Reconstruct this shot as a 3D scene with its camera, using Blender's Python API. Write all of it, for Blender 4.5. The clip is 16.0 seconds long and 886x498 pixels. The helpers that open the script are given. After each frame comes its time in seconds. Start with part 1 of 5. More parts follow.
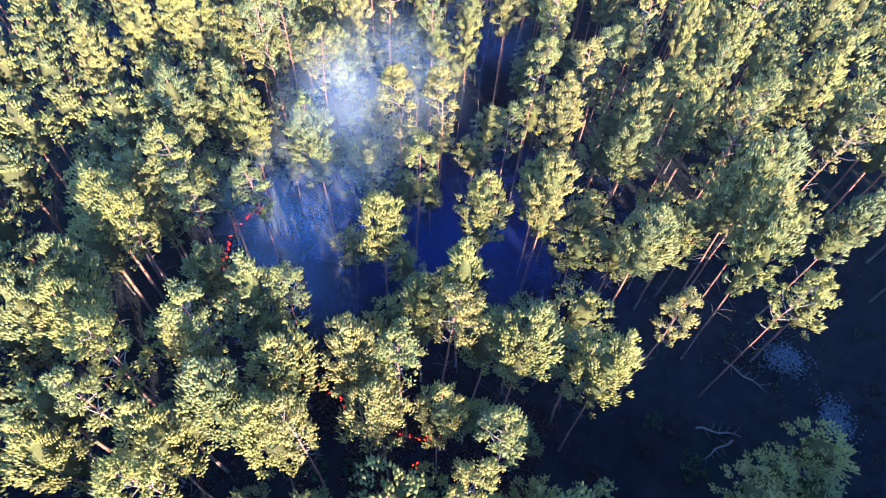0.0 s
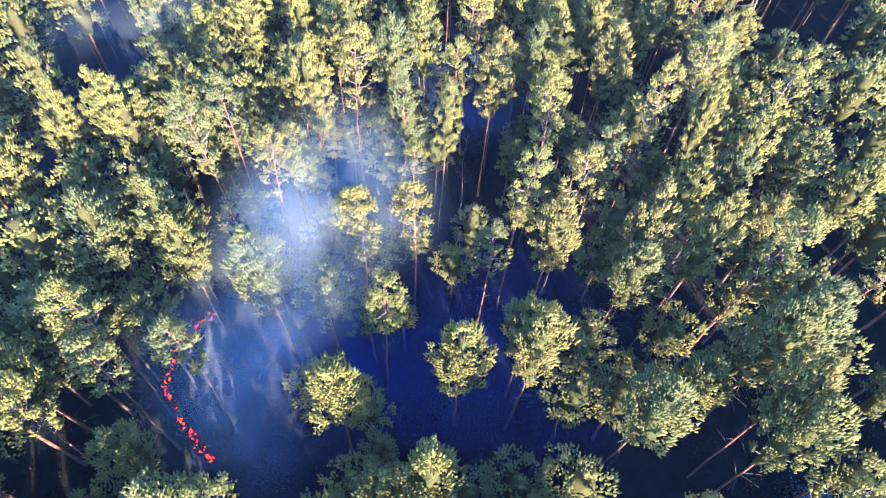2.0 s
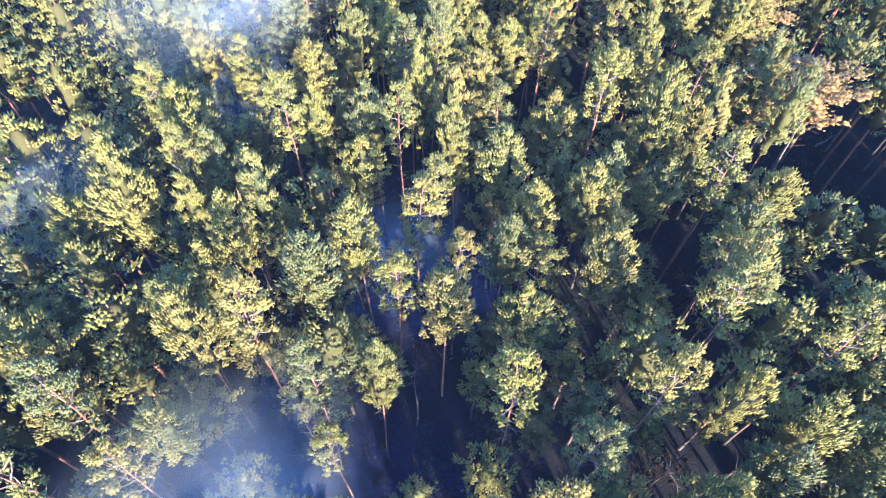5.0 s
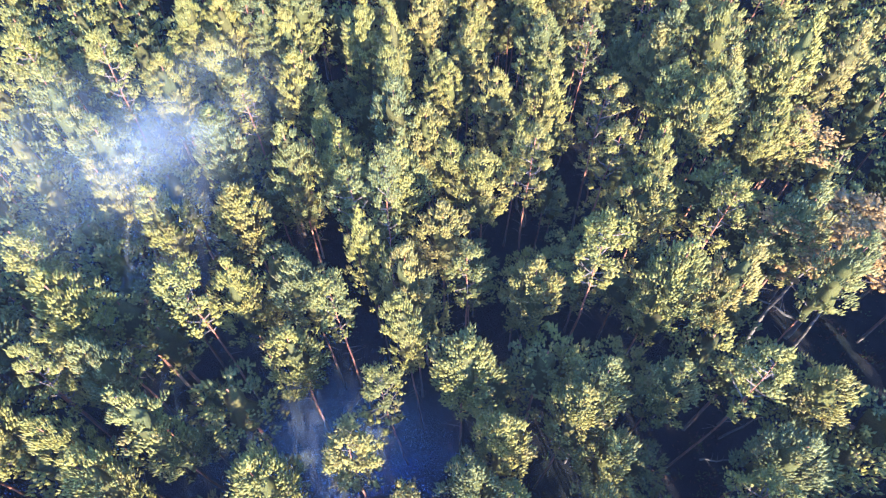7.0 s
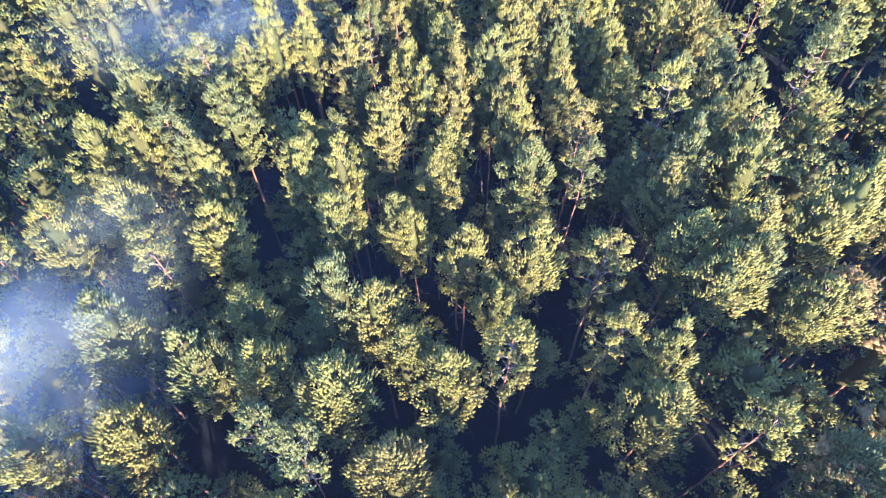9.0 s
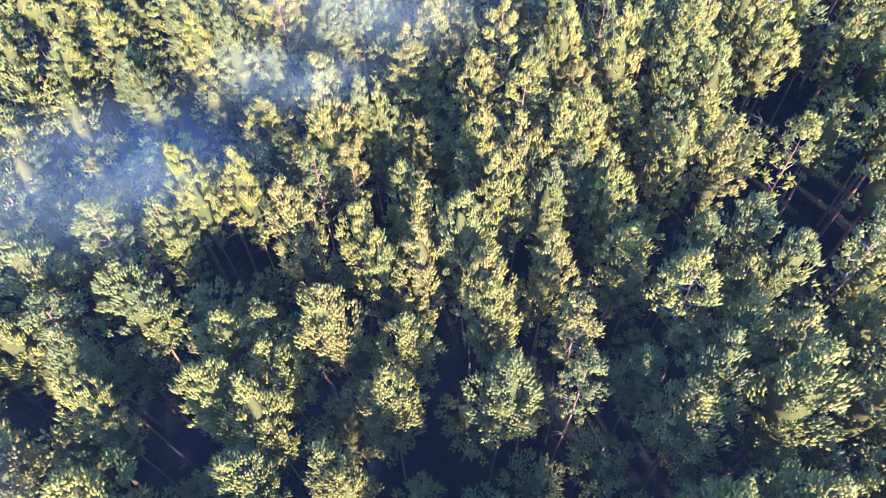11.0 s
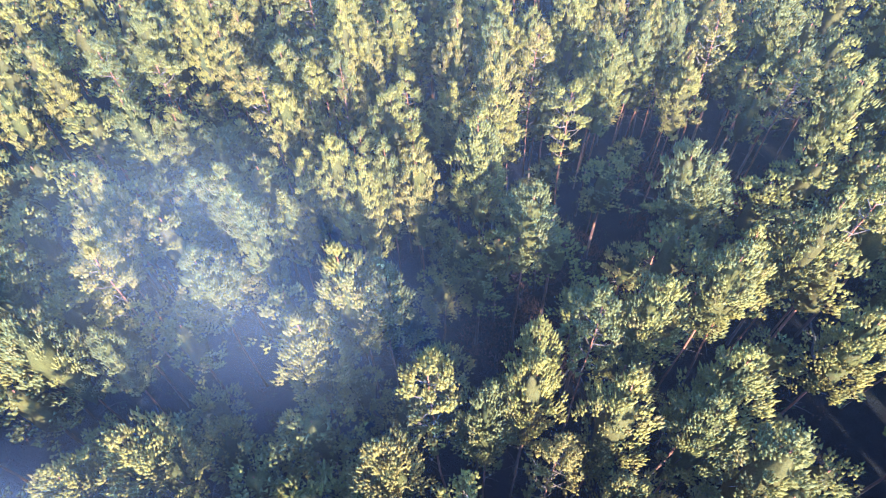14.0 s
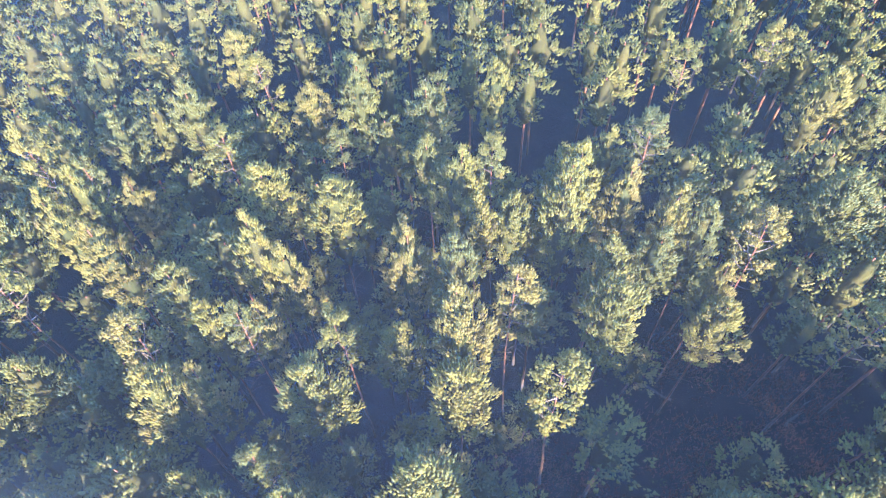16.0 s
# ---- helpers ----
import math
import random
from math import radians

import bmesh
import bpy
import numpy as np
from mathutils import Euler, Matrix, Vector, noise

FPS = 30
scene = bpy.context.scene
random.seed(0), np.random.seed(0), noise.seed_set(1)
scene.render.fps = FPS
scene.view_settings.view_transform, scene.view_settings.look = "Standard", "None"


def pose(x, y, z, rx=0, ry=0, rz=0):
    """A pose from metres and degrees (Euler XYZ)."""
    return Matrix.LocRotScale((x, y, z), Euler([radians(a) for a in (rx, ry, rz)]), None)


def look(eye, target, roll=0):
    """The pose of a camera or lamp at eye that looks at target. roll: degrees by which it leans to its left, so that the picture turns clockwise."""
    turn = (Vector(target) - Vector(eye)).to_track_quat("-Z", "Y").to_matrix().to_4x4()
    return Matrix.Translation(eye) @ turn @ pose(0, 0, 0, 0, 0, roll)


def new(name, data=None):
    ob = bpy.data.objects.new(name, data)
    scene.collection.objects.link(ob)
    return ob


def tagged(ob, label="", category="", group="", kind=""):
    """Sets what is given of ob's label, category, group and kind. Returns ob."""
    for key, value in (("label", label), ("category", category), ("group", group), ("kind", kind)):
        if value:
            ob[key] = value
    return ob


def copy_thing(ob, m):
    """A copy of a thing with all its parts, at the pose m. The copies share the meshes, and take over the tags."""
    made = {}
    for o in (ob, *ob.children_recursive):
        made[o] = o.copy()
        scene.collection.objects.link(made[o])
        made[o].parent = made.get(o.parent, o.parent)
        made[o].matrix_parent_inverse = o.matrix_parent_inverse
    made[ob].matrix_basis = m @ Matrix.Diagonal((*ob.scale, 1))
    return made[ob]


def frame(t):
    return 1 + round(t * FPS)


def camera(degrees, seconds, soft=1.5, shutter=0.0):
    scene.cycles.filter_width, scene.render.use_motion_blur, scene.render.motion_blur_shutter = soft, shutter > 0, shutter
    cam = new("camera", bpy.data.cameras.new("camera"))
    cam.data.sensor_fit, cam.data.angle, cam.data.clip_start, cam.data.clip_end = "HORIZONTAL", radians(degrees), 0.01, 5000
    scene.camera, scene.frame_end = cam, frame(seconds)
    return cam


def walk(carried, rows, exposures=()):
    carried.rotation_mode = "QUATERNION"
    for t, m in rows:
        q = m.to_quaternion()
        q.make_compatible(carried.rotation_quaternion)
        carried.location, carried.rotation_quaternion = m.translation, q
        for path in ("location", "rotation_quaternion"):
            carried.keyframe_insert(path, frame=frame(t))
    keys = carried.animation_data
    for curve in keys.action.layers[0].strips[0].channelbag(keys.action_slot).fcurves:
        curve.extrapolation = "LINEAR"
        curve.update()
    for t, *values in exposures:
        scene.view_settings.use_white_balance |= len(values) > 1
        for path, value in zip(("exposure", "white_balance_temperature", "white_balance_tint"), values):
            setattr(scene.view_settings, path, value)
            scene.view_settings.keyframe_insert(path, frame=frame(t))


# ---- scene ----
from collections import defaultdict

# ---- camera: a drone that flies level over the wood, looking ahead and down ----
cam = camera(73.5, 16.0, soft=1.25)
PATH = [
    (0, (0.001, -0.000, 39.000), (-1.991, 17.196, 14.498), 4.08),
    (1, (-0.104, 4.893, 38.802), (-2.053, 22.140, 14.333), 4.03),
    (2, (-0.164, 10.241, 38.630), (-2.142, 27.462, 14.145), 3.88),
    (3, (-0.164, 16.004, 38.476), (-2.168, 33.231, 13.997), 3.76),
    (4, (0.052, 22.008, 38.339), (-2.123, 39.334, 13.945), 3.28),
    (5, (0.798, 28.250, 38.165), (-1.896, 45.556, 13.809), 1.68),
    (6, (1.528, 34.701, 38.022), (-1.767, 52.070, 13.784), 0.02),
    (7, (1.655, 41.194, 37.860), (-1.856, 58.597, 13.677), -0.48),
    (8, (1.546, 47.616, 37.626), (-2.004, 64.994, 13.432), -0.63),
    (9, (1.415, 53.900, 37.309), (-2.164, 71.369, 13.184), -0.62),
    (10, (1.513, 59.974, 36.907), (-2.422, 77.865, 13.149), -1.32),
    (11, (1.710, 66.338, 36.623), (-2.737, 84.642, 13.274), -2.42),
    (12, (1.672, 73.620, 36.628), (-2.945, 91.927, 13.314), -2.78),
    (13, (1.489, 81.582, 36.774), (-3.153, 99.774, 13.376), -2.74),
    (14, (1.142, 89.980, 37.096), (-3.524, 108.076, 13.627), -2.79),
    (15, (0.654, 98.794, 37.376), (-4.048, 116.775, 13.827), -2.86),
    (16, (0.001, 107.930, 37.589), (-4.736, 125.915, 14.050), -2.81),
]

walk(cam, [(t, look(eye, target, roll)) for t, eye, target, roll in PATH],
     exposures=[(0, 4.06, 4150, 13), (4, 4.05, 4150, 13), (7, 3.98, 4150, 13), (16, 3.88, 4150, 13)])

# ---- sky and low sun ----
SUN_FROM = Vector((0.52, -0.8, 0.335)).normalized()
world = bpy.data.worlds.new("world")
scene.world = world
world.use_nodes = True
wn = world.node_tree
sky = wn.nodes.new("ShaderNodeTexSky")
sky.sky_type = "NISHITA"
sky.sun_disc = False
sky.ozone_density = 2.6
sky.dust_density = 0.3
sky.sun_elevation = math.asin(SUN_FROM.z)
sky.sun_rotation = math.atan2(SUN_FROM.x, SUN_FROM.y)
wn.links.new(sky.outputs[0], wn.nodes["Background"].inputs[0])
wn.nodes["Background"].inputs[1].default_value = 0.15
sun_data = bpy.data.lights.new("sun", "SUN")
sun_data.energy = 5.0
sun_data.angle = radians(0.6)
sun_data.color = (1.0, 0.79, 0.42)
sun = new("sun", sun_data)
sun.matrix_world = look(SUN_FROM * 200, (0, 0, 0))


# ---- materials ----
def material(name):
    m = bpy.data.materials.new(name)
    m.use_nodes = True
    t = m.node_tree
    b = t.nodes["Principled BSDF"]
    return m, t, b


def node(t, kind, **values):
    n = t.nodes.new(kind)
    for key, value in values.items():
        n.inputs[key].default_value = value
    return n


def ramp(t, source, stops):
    n = t.nodes.new("ShaderNodeValToRGB")
    e = n.color_ramp.elements
    while len(e) < len(stops):
        e.new(0.5)
    for spot, (at, colour) in zip(e, stops):
        spot.position = at
        spot.color = (*colour, 1)
    t.links.new(source, n.inputs[0])
    return n.outputs[0]


def mixed(t, kind, factor, a, b):
    n = t.nodes.new("ShaderNodeMix")
    n.data_type = "RGBA"
    n.blend_type = kind
    for value, socket in ((factor, n.inputs[0]), (a, n.inputs[6]), (b, n.inputs[7])):
        if isinstance(value, bpy.types.NodeSocket):
            t.links.new(value, socket)
        else:
            socket.default_value = value if not isinstance(value, tuple) else (*value, 1)
    return n.outputs[2]


def needle_material(name, young, old, dry, gloss=0.55, sheen=0.22):
    """Pine needles: each tree has its own tint, each sprig its own shade, and a few are dry."""
    m, t, b = material(name)
    info = t.nodes.new("ShaderNodeObjectInfo")
    geo = t.nodes.new("ShaderNodeNewGeometry")
    coord = t.nodes.new("ShaderNodeTexCoord")
    stand = node(t, "ShaderNodeTexNoise", Scale=0.31, Detail=1.0)
    t.links.new(coord.outputs["Object"], stand.inputs["Vector"])
    drift = node(t, "ShaderNodeMath")
    drift.operation = "MULTIPLY_ADD"
    drift.inputs[1].default_value = 1.6
    drift.inputs[2].default_value = -0.8
    t.links.new(stand.outputs["Fac"], drift.inputs[0])
    own = node(t, "ShaderNodeMath")
    own.operation = "ADD"
    t.links.new(drift.outputs[0], own.inputs[0])
    t.links.new(info.outputs["Random"], own.inputs[1])
    tree = ramp(t, own.outputs[0], [(0.0, old), (0.55, young), (1.0, tuple(0.5 * (p + q) for p, q in zip(young, dry)))])
    sprig = ramp(t, geo.outputs["Random Per Island"], [(0.0, (0.78, 0.82, 0.84)), (0.5, (1, 1, 1)), (1.0, (1.22, 1.18, 1.08))])
    colour = mixed(t, "MULTIPLY", 1.0, tree, sprig)
    n = node(t, "ShaderNodeTexNoise", Scale=0.9, Detail=2.0)
    t.links.new(coord.outputs["Object"], n.inputs["Vector"])
    grain = node(t, "ShaderNodeTexNoise", Scale=17.0, Detail=4.0, Roughness=0.8)
    t.links.new(coord.outputs["Object"], grain.inputs["Vector"])
    colour = mixed(t, "MULTIPLY", 1.0, colour, ramp(t, grain.outputs["Fac"], [(0.32, (0.5, 0.53, 0.55)), (0.5, (0.98, 0.98, 0.98)), (0.68, (1.4, 1.35, 1.25))]))
    fuzz = node(t, "ShaderNodeTexNoise", Scale=22.0, Detail=2.0, Roughness=0.7)
    t.links.new(coord.outputs["Object"], fuzz.inputs["Vector"])
    bump = node(t, "ShaderNodeBump", Strength=0.5, Distance=0.06)
    t.links.new(fuzz.outputs["Fac"], bump.inputs["Height"])
    t.links.new(bump.outputs[0], b.inputs["Normal"])
    patch = ramp(t, n.outputs["Fac"], [(0.58, (0, 0, 0)), (0.78, (1, 1, 1))])
    colour = mixed(t, "MIX", patch, colour, dry)
    t.links.new(colour, b.inputs["Base Color"])
    b.inputs["Roughness"].default_value = gloss
    b.inputs["Specular IOR Level"].default_value = sheen
    glow = t.nodes.new("ShaderNodeBsdfTranslucent")
    t.links.new(colour, glow.inputs["Color"])
    both = node(t, "ShaderNodeMixShader", Fac=0.58)
    t.links.new(b.outputs[0], both.inputs[1])
    t.links.new(glow.outputs[0], both.inputs[2])
    t.links.new(both.outputs[0], t.nodes["Material Output"].inputs[0])
    return m


NEEDLES = needle_material("pine_needles", (0.183, 0.142, 0.022), (0.112, 0.1, 0.03), (0.19, 0.12, 0.033))
DRY = needle_material("dry_needles", (0.2392, 0.13, 0.0312), (0.1872, 0.104, 0.0286), (0.234, 0.1196, 0.0364))
BROWN = needle_material("brown_twigs", (0.035, 0.0182, 0.014), (0.021, 0.014, 0.0126), (0.0385, 0.0196, 0.0154), 0.9, 0.03)
# darker copy of the needles: the crown's inner shade put into the colour
INNER_SHADE = needle_material("shaded_inner_needles", (0.086, 0.073, 0.02), (0.06, 0.058, 0.024), (0.08, 0.057, 0.024), 0.9, 0.03)
HEATHER = needle_material("bare_heather", (0.084, 0.0385, 0.0294), (0.056, 0.0315, 0.028), (0.091, 0.042, 0.0315), 0.9, 0.03)
LEAVES = needle_material("shrub_leaves", (0.035, 0.049, 0.0154), (0.021, 0.035, 0.014), (0.042, 0.035, 0.0175), 0.9, 0.05)


def bark_material(name, low, high, start, end):
    """Scots pine bark: grey-brown plates below, flaking orange above."""
    m, t, b = material(name)
    coord = t.nodes.new("ShaderNodeTexCoord")
    split = t.nodes.new("ShaderNodeSeparateXYZ")
    t.links.new(coord.outputs["Object"], split.inputs[0])
    n = node(t, "ShaderNodeTexNoise", Scale=3.0, Detail=5.0, Roughness=0.7)
    stretch = node(t, "ShaderNodeMapping", Scale=(3, 3, 0.8))
    t.links.new(coord.outputs["Object"], stretch.inputs[0])
    t.links.new(stretch.outputs[0], n.inputs["Vector"])
    height = node(t, "ShaderNodeMapRange")
    height.inputs["From Min"].default_value = start
    height.inputs["From Max"].default_value = end
    t.links.new(split.outputs[2], height.inputs["Value"])
    tone = mixed(t, "MIX", height.outputs[0], low, high)
    flake = ramp(t, n.outputs["Fac"], [(0.3, (0.35, 0.32, 0.3)), (0.5, (0.9, 0.9, 0.9)), (0.72, (1.5, 1.4, 1.3))])
    t.links.new(mixed(t, "MULTIPLY", 1.0, tone, flake), b.inputs["Base Color"])
    b.inputs["Roughness"].default_value = 0.85
    bump = node(t, "ShaderNodeBump", Strength=0.6, Distance=0.05)
    t.links.new(n.outputs["Fac"], bump.inputs["Height"])
    t.links.new(bump.outputs[0], b.inputs["Normal"])
    return m


BARK = bark_material("pine_bark", (0.035, 0.019, 0.013), (0.15, 0.043, 0.013), 1.0, 6.0)
TWIG = bark_material("grey_twig_bark", (0.042, 0.028, 0.02), (0.062, 0.035, 0.021), 0.0, 12.0)


def litter_material():
    m, t, b = material("shaded_litter")
    coord = t.nodes.new("ShaderNodeTexCoord")
    big = node(t, "ShaderNodeTexNoise", Scale=0.11, Detail=4.0, Roughness=0.6)
    mid = node(t, "ShaderNodeTexNoise", Scale=0.9, Detail=5.0, Roughness=0.7)
    fine = node(t, "ShaderNodeTexNoise", Scale=14.0, Detail=4.0, Roughness=0.75)
    for n in (big, mid, fine):
        t.links.new(coord.outputs["Object"], n.inputs["Vector"])
    # litter tones taken near black: the wood's shade is put into the colour
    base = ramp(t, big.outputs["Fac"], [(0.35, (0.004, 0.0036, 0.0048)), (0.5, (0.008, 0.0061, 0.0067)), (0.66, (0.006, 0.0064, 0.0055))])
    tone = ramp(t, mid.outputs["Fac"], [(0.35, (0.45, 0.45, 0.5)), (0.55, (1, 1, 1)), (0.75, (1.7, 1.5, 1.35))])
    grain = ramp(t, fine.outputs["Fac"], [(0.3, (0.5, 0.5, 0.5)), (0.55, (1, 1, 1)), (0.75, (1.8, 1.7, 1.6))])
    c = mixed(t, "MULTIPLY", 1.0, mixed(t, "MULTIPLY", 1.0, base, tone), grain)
    t.links.new(c, b.inputs["Base Color"])
    b.inputs["Roughness"].default_value = 0.95
    b.inputs["Specular IOR Level"].default_value = 0.05
    bump = node(t, "ShaderNodeBump", Strength=0.8, Distance=0.15)
    t.links.new(fine.outputs["Fac"], bump.inputs["Height"])
    t.links.new(bump.outputs[0], b.inputs["Normal"])
    return m


LITTER = litter_material()


def ash_material():
    m, t, b = material("grey_ash")
    coord = t.nodes.new("ShaderNodeTexCoord")
    n = node(t, "ShaderNodeTexNoise", Scale=5.0, Detail=5.0, Roughness=0.75)
    t.links.new(coord.outputs["Object"], n.inputs["Vector"])
    t.links.new(ramp(t, n.outputs["Fac"], [(0.35, (0.014, 0.0125, 0.015)), (0.52, (0.036, 0.033, 0.038)), (0.7, (0.085, 0.08, 0.09))]), b.inputs["Base Color"])
    b.inputs["Roughness"].default_value = 1.0
    bump = node(t, "ShaderNodeBump", Strength=0.9, Distance=0.1)
    t.links.new(n.outputs["Fac"], bump.inputs["Height"])
    t.links.new(bump.outputs[0], b.inputs["Normal"])
    return m


ASH = ash_material()


def ember_material():
    m, t, b = material("glowing_flame")
    info = t.nodes.new("ShaderNodeObjectInfo")
    c = ramp(t, info.outputs["Random"], [(0.0, (1.0, 0.012, 0.001)), (0.5, (1.0, 0.035, 0.002)), (1.0, (1.0, 0.11, 0.004))])
    b.inputs["Base Color"].default_value = (0.05, 0.01, 0.002, 1)
    b.inputs["Specular IOR Level"].default_value = 0.0
    t.links.new(c, b.inputs["Emission Color"])
    b.inputs["Emission Strength"].default_value = 0.21
    return m


FLAME = ember_material()


def smoke_material(name, density, grain, low, high, tint, glow):
    """Thin smoke: a scattering veil, torn by noise, that thins out towards its rim."""
    m = bpy.data.materials.new(name)
    m.use_nodes = True
    t = m.node_tree
    t.nodes.remove(t.nodes["Principled BSDF"])
    coord = t.nodes.new("ShaderNodeTexCoord")
    info = t.nodes.new("ShaderNodeObjectInfo")
    # rim: the sheet's own coordinates run from -1 to 1
    flat = node(t, "ShaderNodeVectorMath")
    flat.operation = "MULTIPLY"
    flat.inputs[1].default_value = (1, 1, 0)
    t.links.new(coord.outputs["Object"], flat.inputs[0])
    away = t.nodes.new("ShaderNodeVectorMath")
    away.operation = "LENGTH"
    t.links.new(flat.outputs[0], away.inputs[0])
    rim = node(t, "ShaderNodeMapRange")
    rim.interpolation_type = "SMOOTHERSTEP"
    rim.inputs["From Min"].default_value = 1.0
    rim.inputs["From Max"].default_value = 0.1
    t.links.new(away.outputs["Value"], rim.inputs["Value"])
    shift = t.nodes.new("ShaderNodeVectorMath")
    shift.operation = "ADD"
    t.links.new(coord.outputs["Object"], shift.inputs[0])
    t.links.new(info.outputs["Location"], shift.inputs[1])
    n = node(t, "ShaderNodeTexNoise", Scale=grain, Detail=3.0, Roughness=0.45, Distortion=0.4)
    t.links.new(shift.outputs[0], n.inputs["Vector"])
    torn = node(t, "ShaderNodeMapRange")
    torn.interpolation_type = "SMOOTHSTEP"
    torn.inputs["From Min"].default_value = low
    torn.inputs["From Max"].default_value = high
    t.links.new(n.outputs["Fac"], torn.inputs["Value"])
    a = node(t, "ShaderNodeMath")
    a.operation = "MULTIPLY"
    t.links.new(rim.outputs[0], a.inputs[0])
    t.links.new(torn.outputs[0], a.inputs[1])
    d = node(t, "ShaderNodeMath")
    d.operation = "MULTIPLY"
    t.links.new(a.outputs[0], d.inputs[0])
    d.inputs[1].default_value = density
    clear = t.nodes.new("ShaderNodeBsdfTransparent")
    front = t.nodes.new("ShaderNodeBsdfDiffuse")
    front.inputs["Color"].default_value = (*tint, 1)
    back = t.nodes.new("ShaderNodeBsdfTranslucent")
    back.inputs["Color"].default_value = (*glow, 1)
    body = node(t, "ShaderNodeMixShader", Fac=0.5)
    t.links.new(front.outputs[0], body.inputs[1])
    t.links.new(back.outputs[0], body.inputs[2])
    veil = t.nodes.new("ShaderNodeMixShader")
    t.links.new(d.outputs[0], veil.inputs[0])
    t.links.new(clear.outputs[0], veil.inputs[1])
    t.links.new(body.outputs[0], veil.inputs[2])
    t.links.new(veil.outputs[0], t.nodes["Material Output"].inputs[0])
    return m


PLUME = smoke_material("white_smoke", 0.29, 0.9, 0.15, 0.85, (0.3952, 0.3692, 0.364), (0.4004, 0.3692, 0.364))
VEIL = smoke_material("thin_smoke", 0.16, 0.8, 0.1, 0.9, (0.3744, 0.364, 0.3744), (0.3744, 0.364, 0.3744))
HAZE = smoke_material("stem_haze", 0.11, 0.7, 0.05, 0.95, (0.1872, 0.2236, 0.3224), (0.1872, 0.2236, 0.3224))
THIN = smoke_material("thin_air", 0.009, 0.5, -0.6, 0.7, (0.3, 0.3, 0.42), (0.3, 0.3, 0.42))
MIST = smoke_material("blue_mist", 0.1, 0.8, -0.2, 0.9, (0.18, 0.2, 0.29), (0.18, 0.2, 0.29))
# low haze whose navy tint paints the blue of the floor's shade
NAVY = smoke_material("navy_shade_haze", 0.15, 0.6, -0.2, 0.8, (0.05, 0.055, 0.19), (0.05, 0.055, 0.19))
AIR = smoke_material("hazy_air", 0.035, 0.5, -0.6, 0.7, (0.37, 0.37, 0.4), (0.37, 0.37, 0.4))
# smoke between the stems, with the dark blue of shade in its tint
BLUE = smoke_material("shaded_blue_smoke", 0.48, 1.1, 0.15, 0.8, (0.04, 0.052, 0.185), (0.04, 0.052, 0.185))


# ---- mesh helpers ----
def mesh_from(name, verts, faces, mat, smooth=False):
    me = bpy.data.meshes.new(name)
    me.from_pydata(verts, [], faces)
    me.materials.append(mat)
    if smooth:
        me.polygons.foreach_set("use_smooth", [True] * len(me.polygons))
    me.update()
    return me


def part(name, me, parent, label=""):
    ob = new(name, me)
    ob.parent = parent
    return tagged(ob, label)


def tube(verts, faces, spine, radii, sides):
    """Adds a tapered tube along the spine."""
    start = len(verts)
    for k, (p, r) in enumerate(zip(spine, radii)):
        along = (spine[min(k + 1, len(spine) - 1)] - spine[max(k - 1, 0)]).normalized()
        u = along.orthogonal().normalized() if abs(along.z) < 0.9 else along.cross(Vector((0, 1, 0))).normalized()
        w = along.cross(u)
        for s in range(sides):
            a = 2 * math.pi * s / sides
            verts.append(p + (u * math.cos(a) + w * math.sin(a)) * r)
    for k in range(len(spine) - 1):
        for s in range(sides):
            a, b = start + k * sides + s, start + k * sides + (s + 1) % sides
            faces.append((a, b, b + sides, a + sides))
    top = start + (len(spine) - 1) * sides
    faces.append(tuple(top + s for s in range(sides)))


def sprig(verts, faces, at, way, length, rng, width=0.11):
    """One shoot: an upright brush of needles that narrows to a blunt tip."""
    side = way.orthogonal().normalized()
    up = way.cross(side)
    turn = rng.random() * 6.28
    n = len(verts)
    ring = rng.uniform(0.36, 0.54)
    for k in range(3):
        a = turn + 2.094 * k
        r = width * 0.5 * rng.uniform(0.75, 1.25)
        verts.append(at + way * length * ring + (side * math.cos(a) + up * math.sin(a)) * r)
    verts.append(at + way * length * rng.uniform(0.9, 1.1))
    faces += [(n + k, n + (k + 1) % 3, n + 3) for k in range(3)]


def ball(subdivisions):
    bm = bmesh.new()
    bmesh.ops.create_icosphere(bm, subdivisions=subdivisions, radius=1.0)
    bm.verts.index_update()
    found = [v.co.copy() for v in bm.verts], [tuple(v.index for v in f.verts) for f in bm.faces]
    bm.free()
    return found


BALL = ball(1)


